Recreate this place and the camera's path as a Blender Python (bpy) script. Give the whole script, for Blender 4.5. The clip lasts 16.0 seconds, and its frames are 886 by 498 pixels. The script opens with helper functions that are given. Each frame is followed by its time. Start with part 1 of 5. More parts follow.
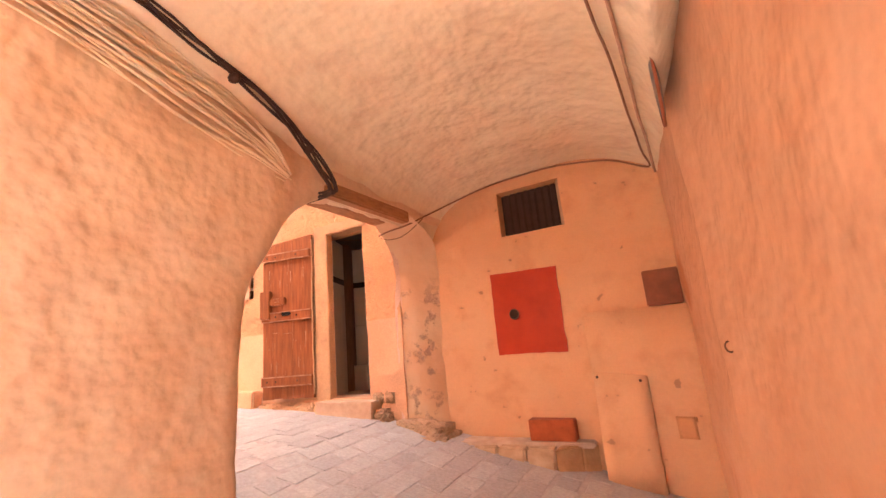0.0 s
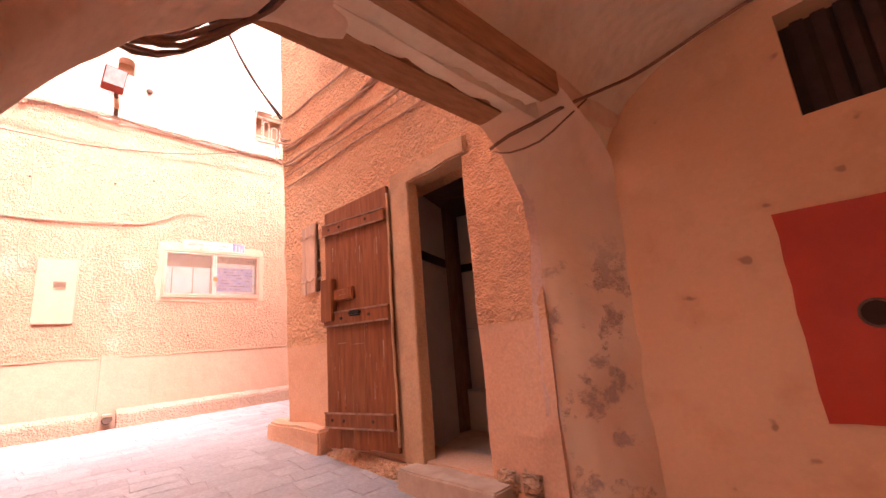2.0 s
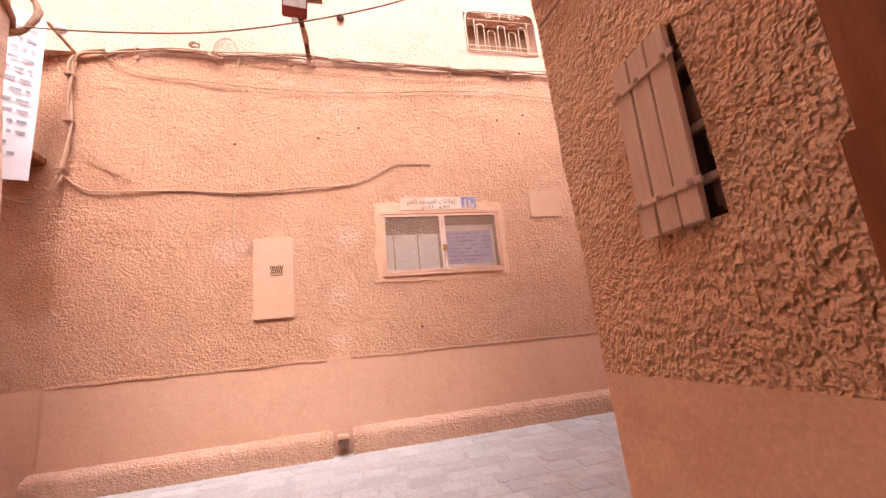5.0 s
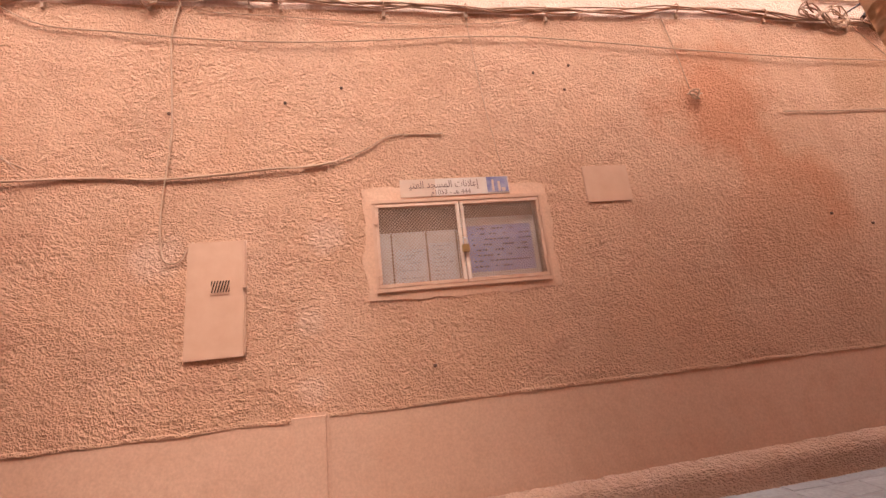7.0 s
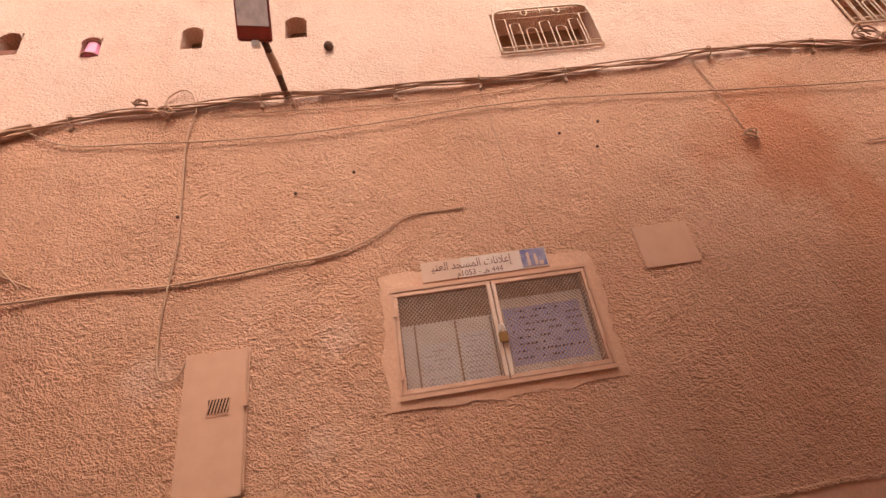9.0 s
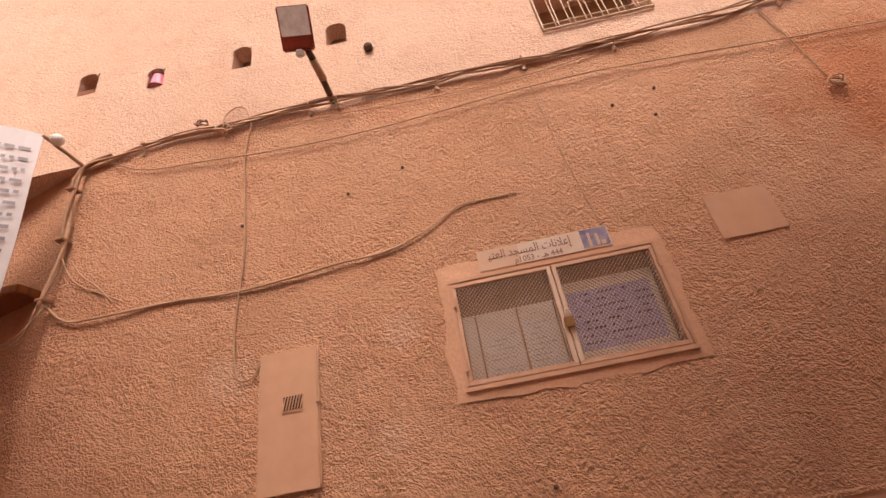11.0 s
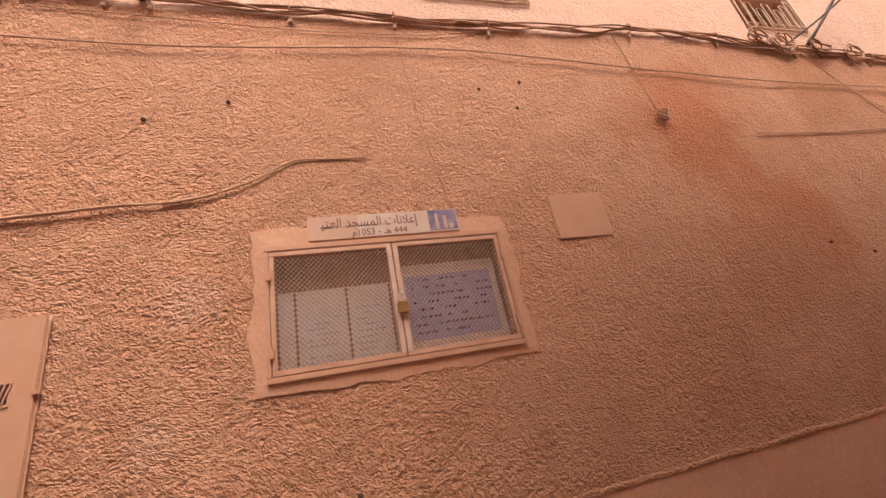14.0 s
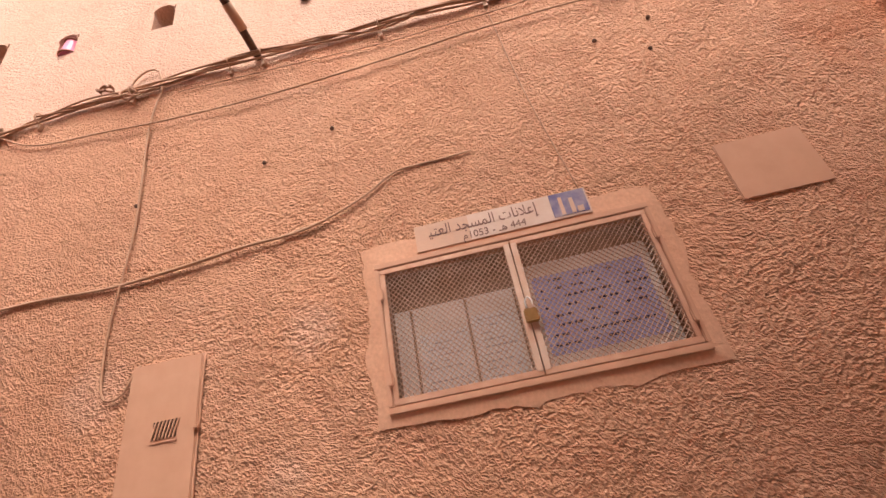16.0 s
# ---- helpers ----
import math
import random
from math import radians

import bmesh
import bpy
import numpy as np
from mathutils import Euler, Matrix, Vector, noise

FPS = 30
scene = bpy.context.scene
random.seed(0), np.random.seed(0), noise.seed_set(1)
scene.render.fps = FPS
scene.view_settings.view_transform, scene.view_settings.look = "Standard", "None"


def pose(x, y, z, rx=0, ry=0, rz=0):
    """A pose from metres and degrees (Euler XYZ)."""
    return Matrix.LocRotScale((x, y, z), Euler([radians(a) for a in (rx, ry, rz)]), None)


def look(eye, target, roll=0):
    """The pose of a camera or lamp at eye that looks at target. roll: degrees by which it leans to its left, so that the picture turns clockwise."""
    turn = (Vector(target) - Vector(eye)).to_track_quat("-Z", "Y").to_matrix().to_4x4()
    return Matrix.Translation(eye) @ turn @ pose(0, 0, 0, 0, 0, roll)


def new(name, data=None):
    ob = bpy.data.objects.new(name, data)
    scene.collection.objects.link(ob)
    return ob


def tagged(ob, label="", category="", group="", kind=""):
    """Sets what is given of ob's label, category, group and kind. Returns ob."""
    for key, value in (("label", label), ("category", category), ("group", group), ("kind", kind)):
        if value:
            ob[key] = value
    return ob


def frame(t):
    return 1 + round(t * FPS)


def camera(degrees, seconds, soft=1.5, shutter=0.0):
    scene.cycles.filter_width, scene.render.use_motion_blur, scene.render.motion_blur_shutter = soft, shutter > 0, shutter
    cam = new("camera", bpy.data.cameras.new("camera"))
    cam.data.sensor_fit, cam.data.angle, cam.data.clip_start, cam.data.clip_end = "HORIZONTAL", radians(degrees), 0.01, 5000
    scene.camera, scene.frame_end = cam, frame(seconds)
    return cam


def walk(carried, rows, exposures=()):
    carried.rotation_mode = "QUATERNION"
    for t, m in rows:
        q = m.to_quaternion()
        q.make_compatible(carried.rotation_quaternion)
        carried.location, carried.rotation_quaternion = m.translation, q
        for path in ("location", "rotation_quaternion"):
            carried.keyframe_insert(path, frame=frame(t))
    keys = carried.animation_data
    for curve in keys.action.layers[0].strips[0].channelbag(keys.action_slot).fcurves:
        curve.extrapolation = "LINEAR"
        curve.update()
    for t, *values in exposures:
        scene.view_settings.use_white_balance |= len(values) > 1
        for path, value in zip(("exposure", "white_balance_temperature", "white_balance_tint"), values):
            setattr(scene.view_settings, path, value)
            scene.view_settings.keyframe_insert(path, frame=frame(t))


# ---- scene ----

cam = camera(94.0, 16.0, soft=1.5, shutter=0.0)
PATH = [
    (0, (0.062, -0.08, 1.505), (-0.875, 1.634, 1.933), -5.3),
    (0.5, (-0.177, 0.461, 1.399), (-1.124, 2.157, 1.874), -6.8),
    (1, (-0.523, 0.858, 1.531), (-1.667, 2.445, 1.945), -4.8),
    (1.5, (-0.909, 1.218, 1.698), (-2.147, 2.731, 2.119), -4.1),
    (2, (-1.275, 1.646, 1.699), (-2.67, 3.009, 2.142), -4.8),
    (2.5, (-1.608, 1.863, 1.778), (-3.207, 2.972, 2.239), -6.7),
    (3, (-2.096, 2.069, 1.814), (-3.797, 3.021, 2.257), -3.7),
    (3.5, (-2.577, 2.223, 1.83), (-4.401, 2.901, 2.292), -3.6),
    (4, (-2.985, 2.282, 1.93), (-4.855, 2.814, 2.399), -5.3),
    (4.2, (-3.187, 2.274, 1.912), (-5.07, 2.773, 2.363), -4.6),
    (4.5, (-3.463, 2.282, 1.993), (-5.366, 2.747, 2.397), -5.2),
    (4.7, (-3.637, 2.323, 1.99), (-5.54, 2.788, 2.398), -5.4),
    (6.8, (-5.086, 2.774, 2.177), (-7.002, 3.122, 2.634), -5.8),
    (7, (-5.218, 2.795, 2.186), (-7.13, 3.12, 2.675), -6.3),
    (7.5, (-5.47, 2.831, 2.208), (-7.372, 3.108, 2.758), -6.2),
    (8, (-5.617, 2.85, 2.325), (-7.49, 3.001, 3.012), -5.7),
    (8.5, (-5.646, 2.929, 2.389), (-7.467, 3.078, 3.202), -9.4),
    (9, (-5.61, 2.972, 2.383), (-7.413, 3.125, 3.236), -9.6),
    (9.2, (-5.599, 2.96, 2.381), (-7.399, 3.114, 3.239), -9.6),
    (11.3, (-5.681, 2.932, 2.356), (-7.473, 2.83, 3.239), -10.7),
    (11.5, (-5.668, 2.975, 2.357), (-7.469, 3.017, 3.226), -11.2),
    (12, (-5.663, 3.029, 2.344), (-7.448, 3.402, 3.165), -11.0),
    (12.5, (-5.683, 3.064, 2.34), (-7.464, 3.456, 3.16), -11.3),
    (13, (-5.699, 3.124, 2.332), (-7.452, 3.691, 3.11), -11.0),
    (13.5, (-5.8, 3.133, 2.331), (-7.545, 3.765, 3.077), -10.6),
    (14, (-6.053, 3.097, 2.375), (-7.829, 3.65, 3.108), -11.6),
    (14.5, (-6.224, 3.17, 2.404), (-8.051, 3.488, 3.153), -11.8),
    (15, (-6.373, 3.322, 2.439), (-8.201, 3.342, 3.252), -12.6),
    (15.5, (-6.387, 3.303, 2.439), (-8.177, 3.181, 3.321), -11.4),
    (16, (-6.392, 3.299, 2.441), (-8.168, 3.153, 3.347), -11.1),
]
walk(cam, [(t, look(eye, target, roll)) for t, eye, target, roll in PATH],
     exposures=[(0, 4.12, 6300, 2), (1, 3.88, 6350, 3), (1.5, 3.52, 6450, 11), (2, 2.85, 6150, 22), (2.5, 1.98, 6000, 25), (3, 1.93, 6100, 24),
                (4, 1.7, 6100, 17), (4.5, 1.8, 6100, 15), (7, 1.2, 6400, 11), (8, 1.2, 6450, 10), (9, 0.76, 6950, 14), (11.5, 0.66, 7250, 14),
                (13, 0.75, 7150, 15), (14, 0.78, 7100, 15), (14.5, 1.1, 6600, 12), (15, 1.02, 6550, 11), (16, 0.95, 6700, 12)])

# ---- light ----
SUN_ELEV, SUN_TURN = 56, 88
world = bpy.data.worlds.new("sky")
scene.world = world
world.use_nodes = True
wn = world.node_tree.nodes
sky = wn.new("ShaderNodeTexSky")
sky.sky_type, sky.sun_disc = "NISHITA", False
sky.sun_elevation, sky.sun_rotation = radians(SUN_ELEV), radians(SUN_TURN)
sky.air_density, sky.dust_density, sky.ozone_density = 0.8, 8.0, 0.2
wn["Background"].inputs["Strength"].default_value = 0.15
haze = wn.new("ShaderNodeHueSaturation")
haze.inputs["Saturation"].default_value = 0.25
world.node_tree.links.new(sky.outputs[0], haze.inputs["Color"])
world.node_tree.links.new(haze.outputs[0], wn["Background"].inputs[0])
sun = new("sun", bpy.data.lights.new("sun", "SUN"))
sun.data.energy, sun.data.angle, sun.data.color = 0.62, radians(24), (1, 0.85, 0.72)
a, b = radians(SUN_ELEV), radians(SUN_TURN)
sun.matrix_world = look((math.sin(b) * math.cos(a) * 20, math.cos(b) * math.cos(a) * 20, math.sin(a) * 20), (0, 0, 0))


# ---- materials ----
def nodes_of(name, rough=0.9, metal=0.0):
    m = bpy.data.materials.new(name)
    m.use_nodes = True
    nt = m.node_tree
    p = nt.nodes["Principled BSDF"]
    p.inputs["Roughness"].default_value, p.inputs["Metallic"].default_value = rough, metal
    p.inputs["Specular IOR Level"].default_value = 0.25
    return m, nt, p


def tex(nt, kind, scale, detail=4.0, stretch=(1, 1, 1), rough=0.55):
    co = nt.nodes.new("ShaderNodeNewGeometry")
    mp = nt.nodes.new("ShaderNodeMapping")
    mp.inputs["Scale"].default_value = stretch
    nt.links.new(co.outputs["Position"], mp.inputs["Vector"])
    n = nt.nodes.new("ShaderNodeTex" + kind)
    n.inputs["Scale"].default_value = scale
    if kind == "Noise":
        n.inputs["Detail"].default_value, n.inputs["Roughness"].default_value = detail, rough
    nt.links.new(mp.outputs[0], n.inputs["Vector"])
    return n


def ramp(nt, source, low, high, a=(0, 0, 0, 1), b=(1, 1, 1, 1)):
    r = nt.nodes.new("ShaderNodeValToRGB")
    r.color_ramp.elements[0].position, r.color_ramp.elements[1].position = low, high
    r.color_ramp.elements[0].color, r.color_ramp.elements[1].color = a, b
    nt.links.new(source, r.inputs[0])
    return r.outputs[0]


def mix(nt, fac, a, b, mode="MIX"):
    n = nt.nodes.new("ShaderNodeMix")
    n.data_type, n.blend_type = "RGBA", mode
    for sock, v in ((n.inputs[0], fac), (n.inputs[6], a), (n.inputs[7], b)):
        if hasattr(v, "links"):
            nt.links.new(v, sock)
        else:
            sock.default_value = v if isinstance(v, (int, float)) else (*v[:3], 1)
    return n.outputs[2]


def bump(nt, p, height, strength, distance):
    n = nt.nodes.new("ShaderNodeBump")
    n.inputs["Strength"].default_value, n.inputs["Distance"].default_value = strength, distance
    nt.links.new(height, n.inputs["Height"])
    old = p.inputs["Normal"].links
    if old:
        nt.links.new(old[0].from_socket, n.inputs["Normal"])
    nt.links.new(n.outputs[0], p.inputs["Normal"])


def plaster(name, base, second, stain, grain=0.0, grain_size=22, wave=0.25, smooth=0.12, speck=0.0, lie=(1, 0.8, 1.7), lumps=0.0, blots=(), dust=0.35, tilt=0, calm=0.7, strokes=None):
    """Lime plaster: base and second mottle at half a metre, stain in patches, grain: thrown roughcast in metres,
    its ridges stretched as lie says. blots: damp reddish stains (y, z, radius)."""
    m, nt, p = nodes_of(name, 0.92)
    big = tex(nt, "Noise", 0.9, 5)
    mid = tex(nt, "Noise", 4.5, 6)
    c = mix(nt, ramp(nt, big.outputs[0], 0.38, 0.64), base, second)
    c = mix(nt, ramp(nt, mid.outputs[0], 0.52, 0.72, (0, 0, 0, 1), (0.55, 0.55, 0.55, 1)), c, stain)
    fine = tex(nt, "Noise", 60, 3)
    c = mix(nt, dust, c, ramp(nt, fine.outputs[0], 0.3, 0.7, (0.72, 0.72, 0.72, 1), (1.2, 1.2, 1.2, 1)), "MULTIPLY")
    if speck:
        v = tex(nt, "Noise", 9, 2)
        c = mix(nt, ramp(nt, v.outputs[0], 0.70, 0.74, (0, 0, 0, 1), (speck, speck, speck, 1)), c, (0.16, 0.09, 0.06))
    for y, z, r, tone in blots:
        geo = nt.nodes.new("ShaderNodeNewGeometry")
        mp = nt.nodes.new("ShaderNodeMapping")
        mp.inputs["Location"].default_value = (0, -y / r, -z / r)
        mp.inputs["Scale"].default_value = (0, 1 / r, 1 / r)
        nt.links.new(geo.outputs["Position"], mp.inputs["Vector"])
        ln = nt.nodes.new("ShaderNodeVectorMath")
        ln.operation = "LENGTH"
        nt.links.new(mp.outputs[0], ln.inputs[0])
        ad = nt.nodes.new("ShaderNodeMath")
        ad.operation = "ADD"
        nt.links.new(ln.outputs["Value"], ad.inputs[0])
        nt.links.new(tex(nt, "Noise", 1.6, 6, rough=0.65).outputs[0], ad.inputs[1])
        c = mix(nt, ramp(nt, ad.outputs[0], 0.75, 1.5, (0.8, 0.8, 0.8, 1), (0, 0, 0, 1)), c, tone)
    nt.links.new(c, p.inputs["Base Color"])
    bump(nt, p, tex(nt, "Noise", 3.0, 3).outputs[0], wave, 0.12)
    bump(nt, p, tex(nt, "Noise", 40, 4).outputs[0], smooth, 0.02)
    if lumps:
        bump(nt, p, ramp(nt, tex(nt, "Noise", 8, 3).outputs[0], 0.3, 0.72), lumps, 0.04)
    if strokes:
        geo = nt.nodes.new("ShaderNodeNewGeometry")
        sep = nt.nodes.new("ShaderNodeSeparateXYZ")
        nt.links.new(geo.outputs["Position"], sep.inputs[0])
        fade = nt.nodes.new("ShaderNodeMapRange")
        fade.inputs[1].default_value, fade.inputs[2].default_value = strokes
        fade.inputs[3].default_value, fade.inputs[4].default_value = 1.0, 0.2
        nt.links.new(sep.outputs[1], fade.inputs[0])
        trowel = tex(nt, "Noise", 10, 3, (1, 0.7, 1.4), 0.6)
        trowel.inputs["Distortion"].default_value = 0.8
        bump(nt, p, trowel.outputs[0], 1.0, 0.015)
        nt.links.new(fade.outputs[0], p.inputs["Normal"].links[0].from_node.inputs["Strength"])
    if grain:
        v = tex(nt, "Noise", grain_size, 1.8, lie, 0.45)
        drift = tex(nt, "Noise", 0.55, 2)
        bend = nt.nodes.new("ShaderNodeVectorMath")
        bend.operation = "MULTIPLY_ADD"
        bend.inputs[1].default_value = (0.6, 0.6, 0.6)
        lay = nt.nodes.new("ShaderNodeMapping")
        lay.inputs["Rotation"].default_value = (radians(tilt), 0, 0)
        nt.links.new(v.inputs["Vector"].links[0].from_node.inputs["Vector"].links[0].from_socket, lay.inputs["Vector"])
        nt.links.new(drift.outputs["Color"], bend.inputs[0])
        nt.links.new(lay.outputs[0], bend.inputs[2])
        nt.links.new(bend.outputs[0], v.inputs["Vector"].links[0].from_node.inputs["Vector"])
        off = nt.nodes.new("ShaderNodeMath")
        off.operation = "SUBTRACT"
        off.inputs[1].default_value = 0.5
        nt.links.new(v.outputs[0], off.inputs[0])
        fold = nt.nodes.new("ShaderNodeMath")
        fold.operation = "ABSOLUTE"
        nt.links.new(off.outputs[0], fold.inputs[0])
        crest = nt.nodes.new("ShaderNodeMapRange")
        crest.interpolation_type = "SMOOTHSTEP"
        crest.inputs[1].default_value, crest.inputs[2].default_value = 0.0, 0.17
        crest.inputs[3].default_value, crest.inputs[4].default_value = 0.85, 0.0
        nt.links.new(fold.outputs[0], crest.inputs[0])
        lump = tex(nt, "Noise", grain_size * 0.8, 2)
        total = nt.nodes.new("ShaderNodeMath")
        total.operation = "ADD"
        nt.links.new(crest.outputs[0], total.inputs[0])
        nt.links.new(ramp(nt, lump.outputs[0], 0.25, 0.75, (0, 0, 0, 1), (1.3, 1.3, 1.3, 1)), total.inputs[1])
        bump(nt, p, total.outputs[0], 1.0, grain)
        uneven = ramp(nt, tex(nt, "Noise", 1.3, 3).outputs[0], 0.36, 0.6, (calm, calm, calm, 1), (1, 1, 1, 1))
        nt.links.new(uneven, p.inputs["Normal"].links[0].from_node.inputs["Strength"])
    return m


def simple(name, base, second=None, rough=0.7, metal=0.0, scale=14, grain=0.1, stretch=(1, 1, 1)):
    m, nt, p = nodes_of(name, rough, metal)
    n = tex(nt, "Noise", scale, 6, stretch)
    c = mix(nt, ramp(nt, n.outputs[0], 0.35, 0.7), base, second or tuple(v * 0.7 for v in base))
    nt.links.new(c, p.inputs["Base Color"])
    bump(nt, p, tex(nt, "Noise", scale * 4, 3, stretch).outputs[0], grain, 0.01)
    return m


M_CREPI = plaster("roughcast_pink_ochre", (0.59, 0.315, 0.200), (0.56, 0.285, 0.172), (0.50, 0.24, 0.15), 0.0108, 43, wave=0.5, lie=(1, 0.85, 1.2), tilt=14, calm=0.85, strokes=(1.6, 3.9),
                  blots=[(6.1, 4.2, 1.5, (0.49, 0.18, 0.09)), (6.7, 3.2, 1.2, (0.50, 0.195, 0.10)), (7.9, 4.6, 1.2, (0.47, 0.23, 0.13)), (6.4, 2.9, 1.3, (0.53, 0.255, 0.15)), (2.6, 5.0, 0.5, (0.55, 0.27, 0.165)), (-0.3, 2.7, 0.6, (0.46, 0.21, 0.11)),
                         (1.3, 3.0, 0.45, (0.61, 0.352, 0.245)), (2.45, 3.1, 0.35, (0.61, 0.352, 0.245)), (2.32, 2.5, 0.3, (0.61, 0.35, 0.24)), (2.32, 2.05, 0.25, (0.61, 0.35, 0.24))])
M_CREPI_BIG = plaster("roughcast_orange_ochre", (0.73, 0.405, 0.225), (0.69, 0.355, 0.185), (0.54, 0.28, 0.16), 0.018, 30, wave=0.5, lie=(1, 1.1, 0.9), calm=0.9)
M_SOUTH = plaster("pale_pitted_plaster", (0.80, 0.55, 0.42), (0.77, 0.50, 0.37), (0.66, 0.40, 0.28), 0.006, 20, wave=0.5, calm=0.4)
M_CREPI_LOW = plaster("worn_streaky_roughcast", (0.73, 0.39, 0.21), (0.68, 0.33, 0.165), (0.54, 0.28, 0.16), 0.009, 40, wave=0.9, lie=(1, 0.9, 1.1), calm=0.7)
M_UPPER = plaster("pale_upper_plaster", (0.67, 0.44, 0.335), (0.65, 0.405, 0.30), (0.58, 0.335, 0.24), 0.005, 38, lie=(1, 0.8, 1.2))
# wall plaster with the shade of the recesses put into its colour
M_BACK = simple("shaded_recess_plaster", (0.40, 0.25, 0.16), (0.30, 0.17, 0.10), 0.9, scale=6)
M_DADO_DOOR = plaster("tan_dado_plaster", (0.70, 0.405, 0.25), (0.67, 0.365, 0.22), (0.62, 0.32, 0.19), wave=0.2, smooth=0.06)
M_DADO = plaster("smooth_dado_plaster", (0.59, 0.335, 0.23), (0.565, 0.31, 0.205), (0.53, 0.28, 0.18), wave=0.12, smooth=0.06)
M_IN = plaster("passage_plaster", (0.78, 0.57, 0.39), (0.76, 0.51, 0.33), (0.65, 0.40, 0.25), 0, wave=0.6, smooth=0.04, lumps=0.13, dust=0.12)
M_EAST = plaster("east_wall_plaster", (0.60, 0.335, 0.205), (0.57, 0.30, 0.17), (0.48, 0.24, 0.13), 0, wave=0.4, smooth=0.03, dust=0.1, blots=[(3.35, 1.75, 0.42, (0.46, 0.17, 0.07)), (2.2, 2.7, 0.4, (0.50, 0.30, 0.19))])
M_ORANGE = plaster("orange_plaster", (0.71, 0.405, 0.225), (0.68, 0.36, 0.185), (0.56, 0.27, 0.13), 0, wave=0.2, smooth=0.04, speck=0.5, dust=0.1)
M_VAULT = plaster("vault_limewash", (0.82, 0.68, 0.49), (0.80, 0.62, 0.42), (0.68, 0.48, 0.31), 0, wave=0.5, smooth=0.015, lumps=0.08, dust=0.1)


def patched():
    """Pale plaster on the jamb, fallen away in ragged grey brown patches at hand height."""
    m, nt, p = nodes_of("patched_plaster", 0.92)
    big = tex(nt, "Noise", 1.6, 4)
    c = mix(nt, ramp(nt, big.outputs[0], 0.35, 0.65), (0.78, 0.55, 0.36), (0.70, 0.42, 0.25))
    geo = nt.nodes.new("ShaderNodeNewGeometry")
    sep = nt.nodes.new("ShaderNodeSeparateXYZ")
    nt.links.new(geo.outputs["Position"], sep.inputs[0])
    scale = nt.nodes.new("ShaderNodeMapRange")
    scale.inputs[1].default_value, scale.inputs[2].default_value = 1.9, 2.2
    scale.inputs[3].default_value, scale.inputs[4].default_value = 1.0, 0.0
    nt.links.new(sep.outputs[2], scale.inputs[0])
    patch = tex(nt, "Noise", 7.5, 6, rough=0.65)
    mask = ramp(nt, patch.outputs[0], 0.54, 0.64)
    mul = nt.nodes.new("ShaderNodeMath")
    mul.operation = "MULTIPLY"
    nt.links.new(mask, mul.inputs[0])
    nt.links.new(scale.outputs[0], mul.inputs[1])
    c = mix(nt, mul.outputs[0], c, (0.46, 0.29, 0.21))
    nt.links.new(c, p.inputs["Base Color"])
    bump(nt, p, tex(nt, "Noise", 3.0, 3).outputs[0], 0.3, 0.1)
    neg = nt.nodes.new("ShaderNodeMath")
    neg.operation = "MULTIPLY"
    neg.inputs[1].default_value = -1
    nt.links.new(mul.outputs[0], neg.inputs[0])
    bump(nt, p, neg.outputs[0], 0.8, 0.01)
    bump(nt, p, tex(nt, "Noise", 40, 4).outputs[0], 0.12, 0.02)
    return m


M_PIER = patched()
M_STRIP = plaster("pale_pink_strip", (0.74, 0.49, 0.38), (0.72, 0.45, 0.32), (0.60, 0.36, 0.26), 0, wave=0.3, smooth=0.1)
def paving_stone():
    m, nt, p = nodes_of("stone_paving", 0.75)
    info = nt.nodes.new("ShaderNodeObjectInfo")
    geo = nt.nodes.new("ShaderNodeNewGeometry")
    add = nt.nodes.new("ShaderNodeMath")
    add.operation = "ADD"
    nt.links.new(info.outputs["Random"], add.inputs[0])
    nt.links.new(geo.outputs["Random Per Island"], add.inputs[1])
    frac = nt.nodes.new("ShaderNodeMath")
    frac.operation = "FRACT"
    nt.links.new(add.outputs[0], frac.inputs[0])
    base = ramp(nt, frac.outputs[0], 0.1, 0.95, (0.38, 0.335, 0.325, 1), (0.475, 0.435, 0.425, 1))
    n = tex(nt, "Noise", 6, 6)
    c = mix(nt, ramp(nt, n.outputs[0], 0.35, 0.7, (0, 0, 0, 1), (0.7, 0.7, 0.7, 1)), base, (0.38, 0.33, 0.31))
    fine = tex(nt, "Noise", 45, 4)
    c = mix(nt, 0.5, c, ramp(nt, fine.outputs[0], 0.3, 0.7, (0.7, 0.7, 0.7, 1), (1.2, 1.2, 1.2, 1)), "MULTIPLY")
    nt.links.new(c, p.inputs["Base Color"])
    bump(nt, p, fine.outputs[0], 0.35, 0.01)
    return m


M_SETT = paving_stone()
M_JOINT = simple("paving_joint", (0.45, 0.395, 0.38), (0.36, 0.305, 0.29), rough=0.95, grain=0.4)
M_WOOD = simple("old_door_wood", (0.31, 0.100, 0.033), (0.19, 0.056, 0.020), 0.5, scale=7, grain=0.22, stretch=(5, 5, 0.5))
M_POST = simple("door_post_wood", (0.50, 0.32, 0.20), (0.36, 0.21, 0.12), 0.7, scale=9, grain=0.35, stretch=(5, 5, 0.5))
M_OLDPOST = plaster("limed_timber", (0.60, 0.38, 0.22), (0.52, 0.30, 0.165), (0.34, 0.20, 0.12), 0, wave=0.5, smooth=0.35)
M_RUSTPATCH = plaster("rust_stained_mortar", (0.64, 0.32, 0.15), (0.58, 0.28, 0.13), (0.50, 0.22, 0.10), 0, wave=0.3, smooth=0.1, dust=0.1)
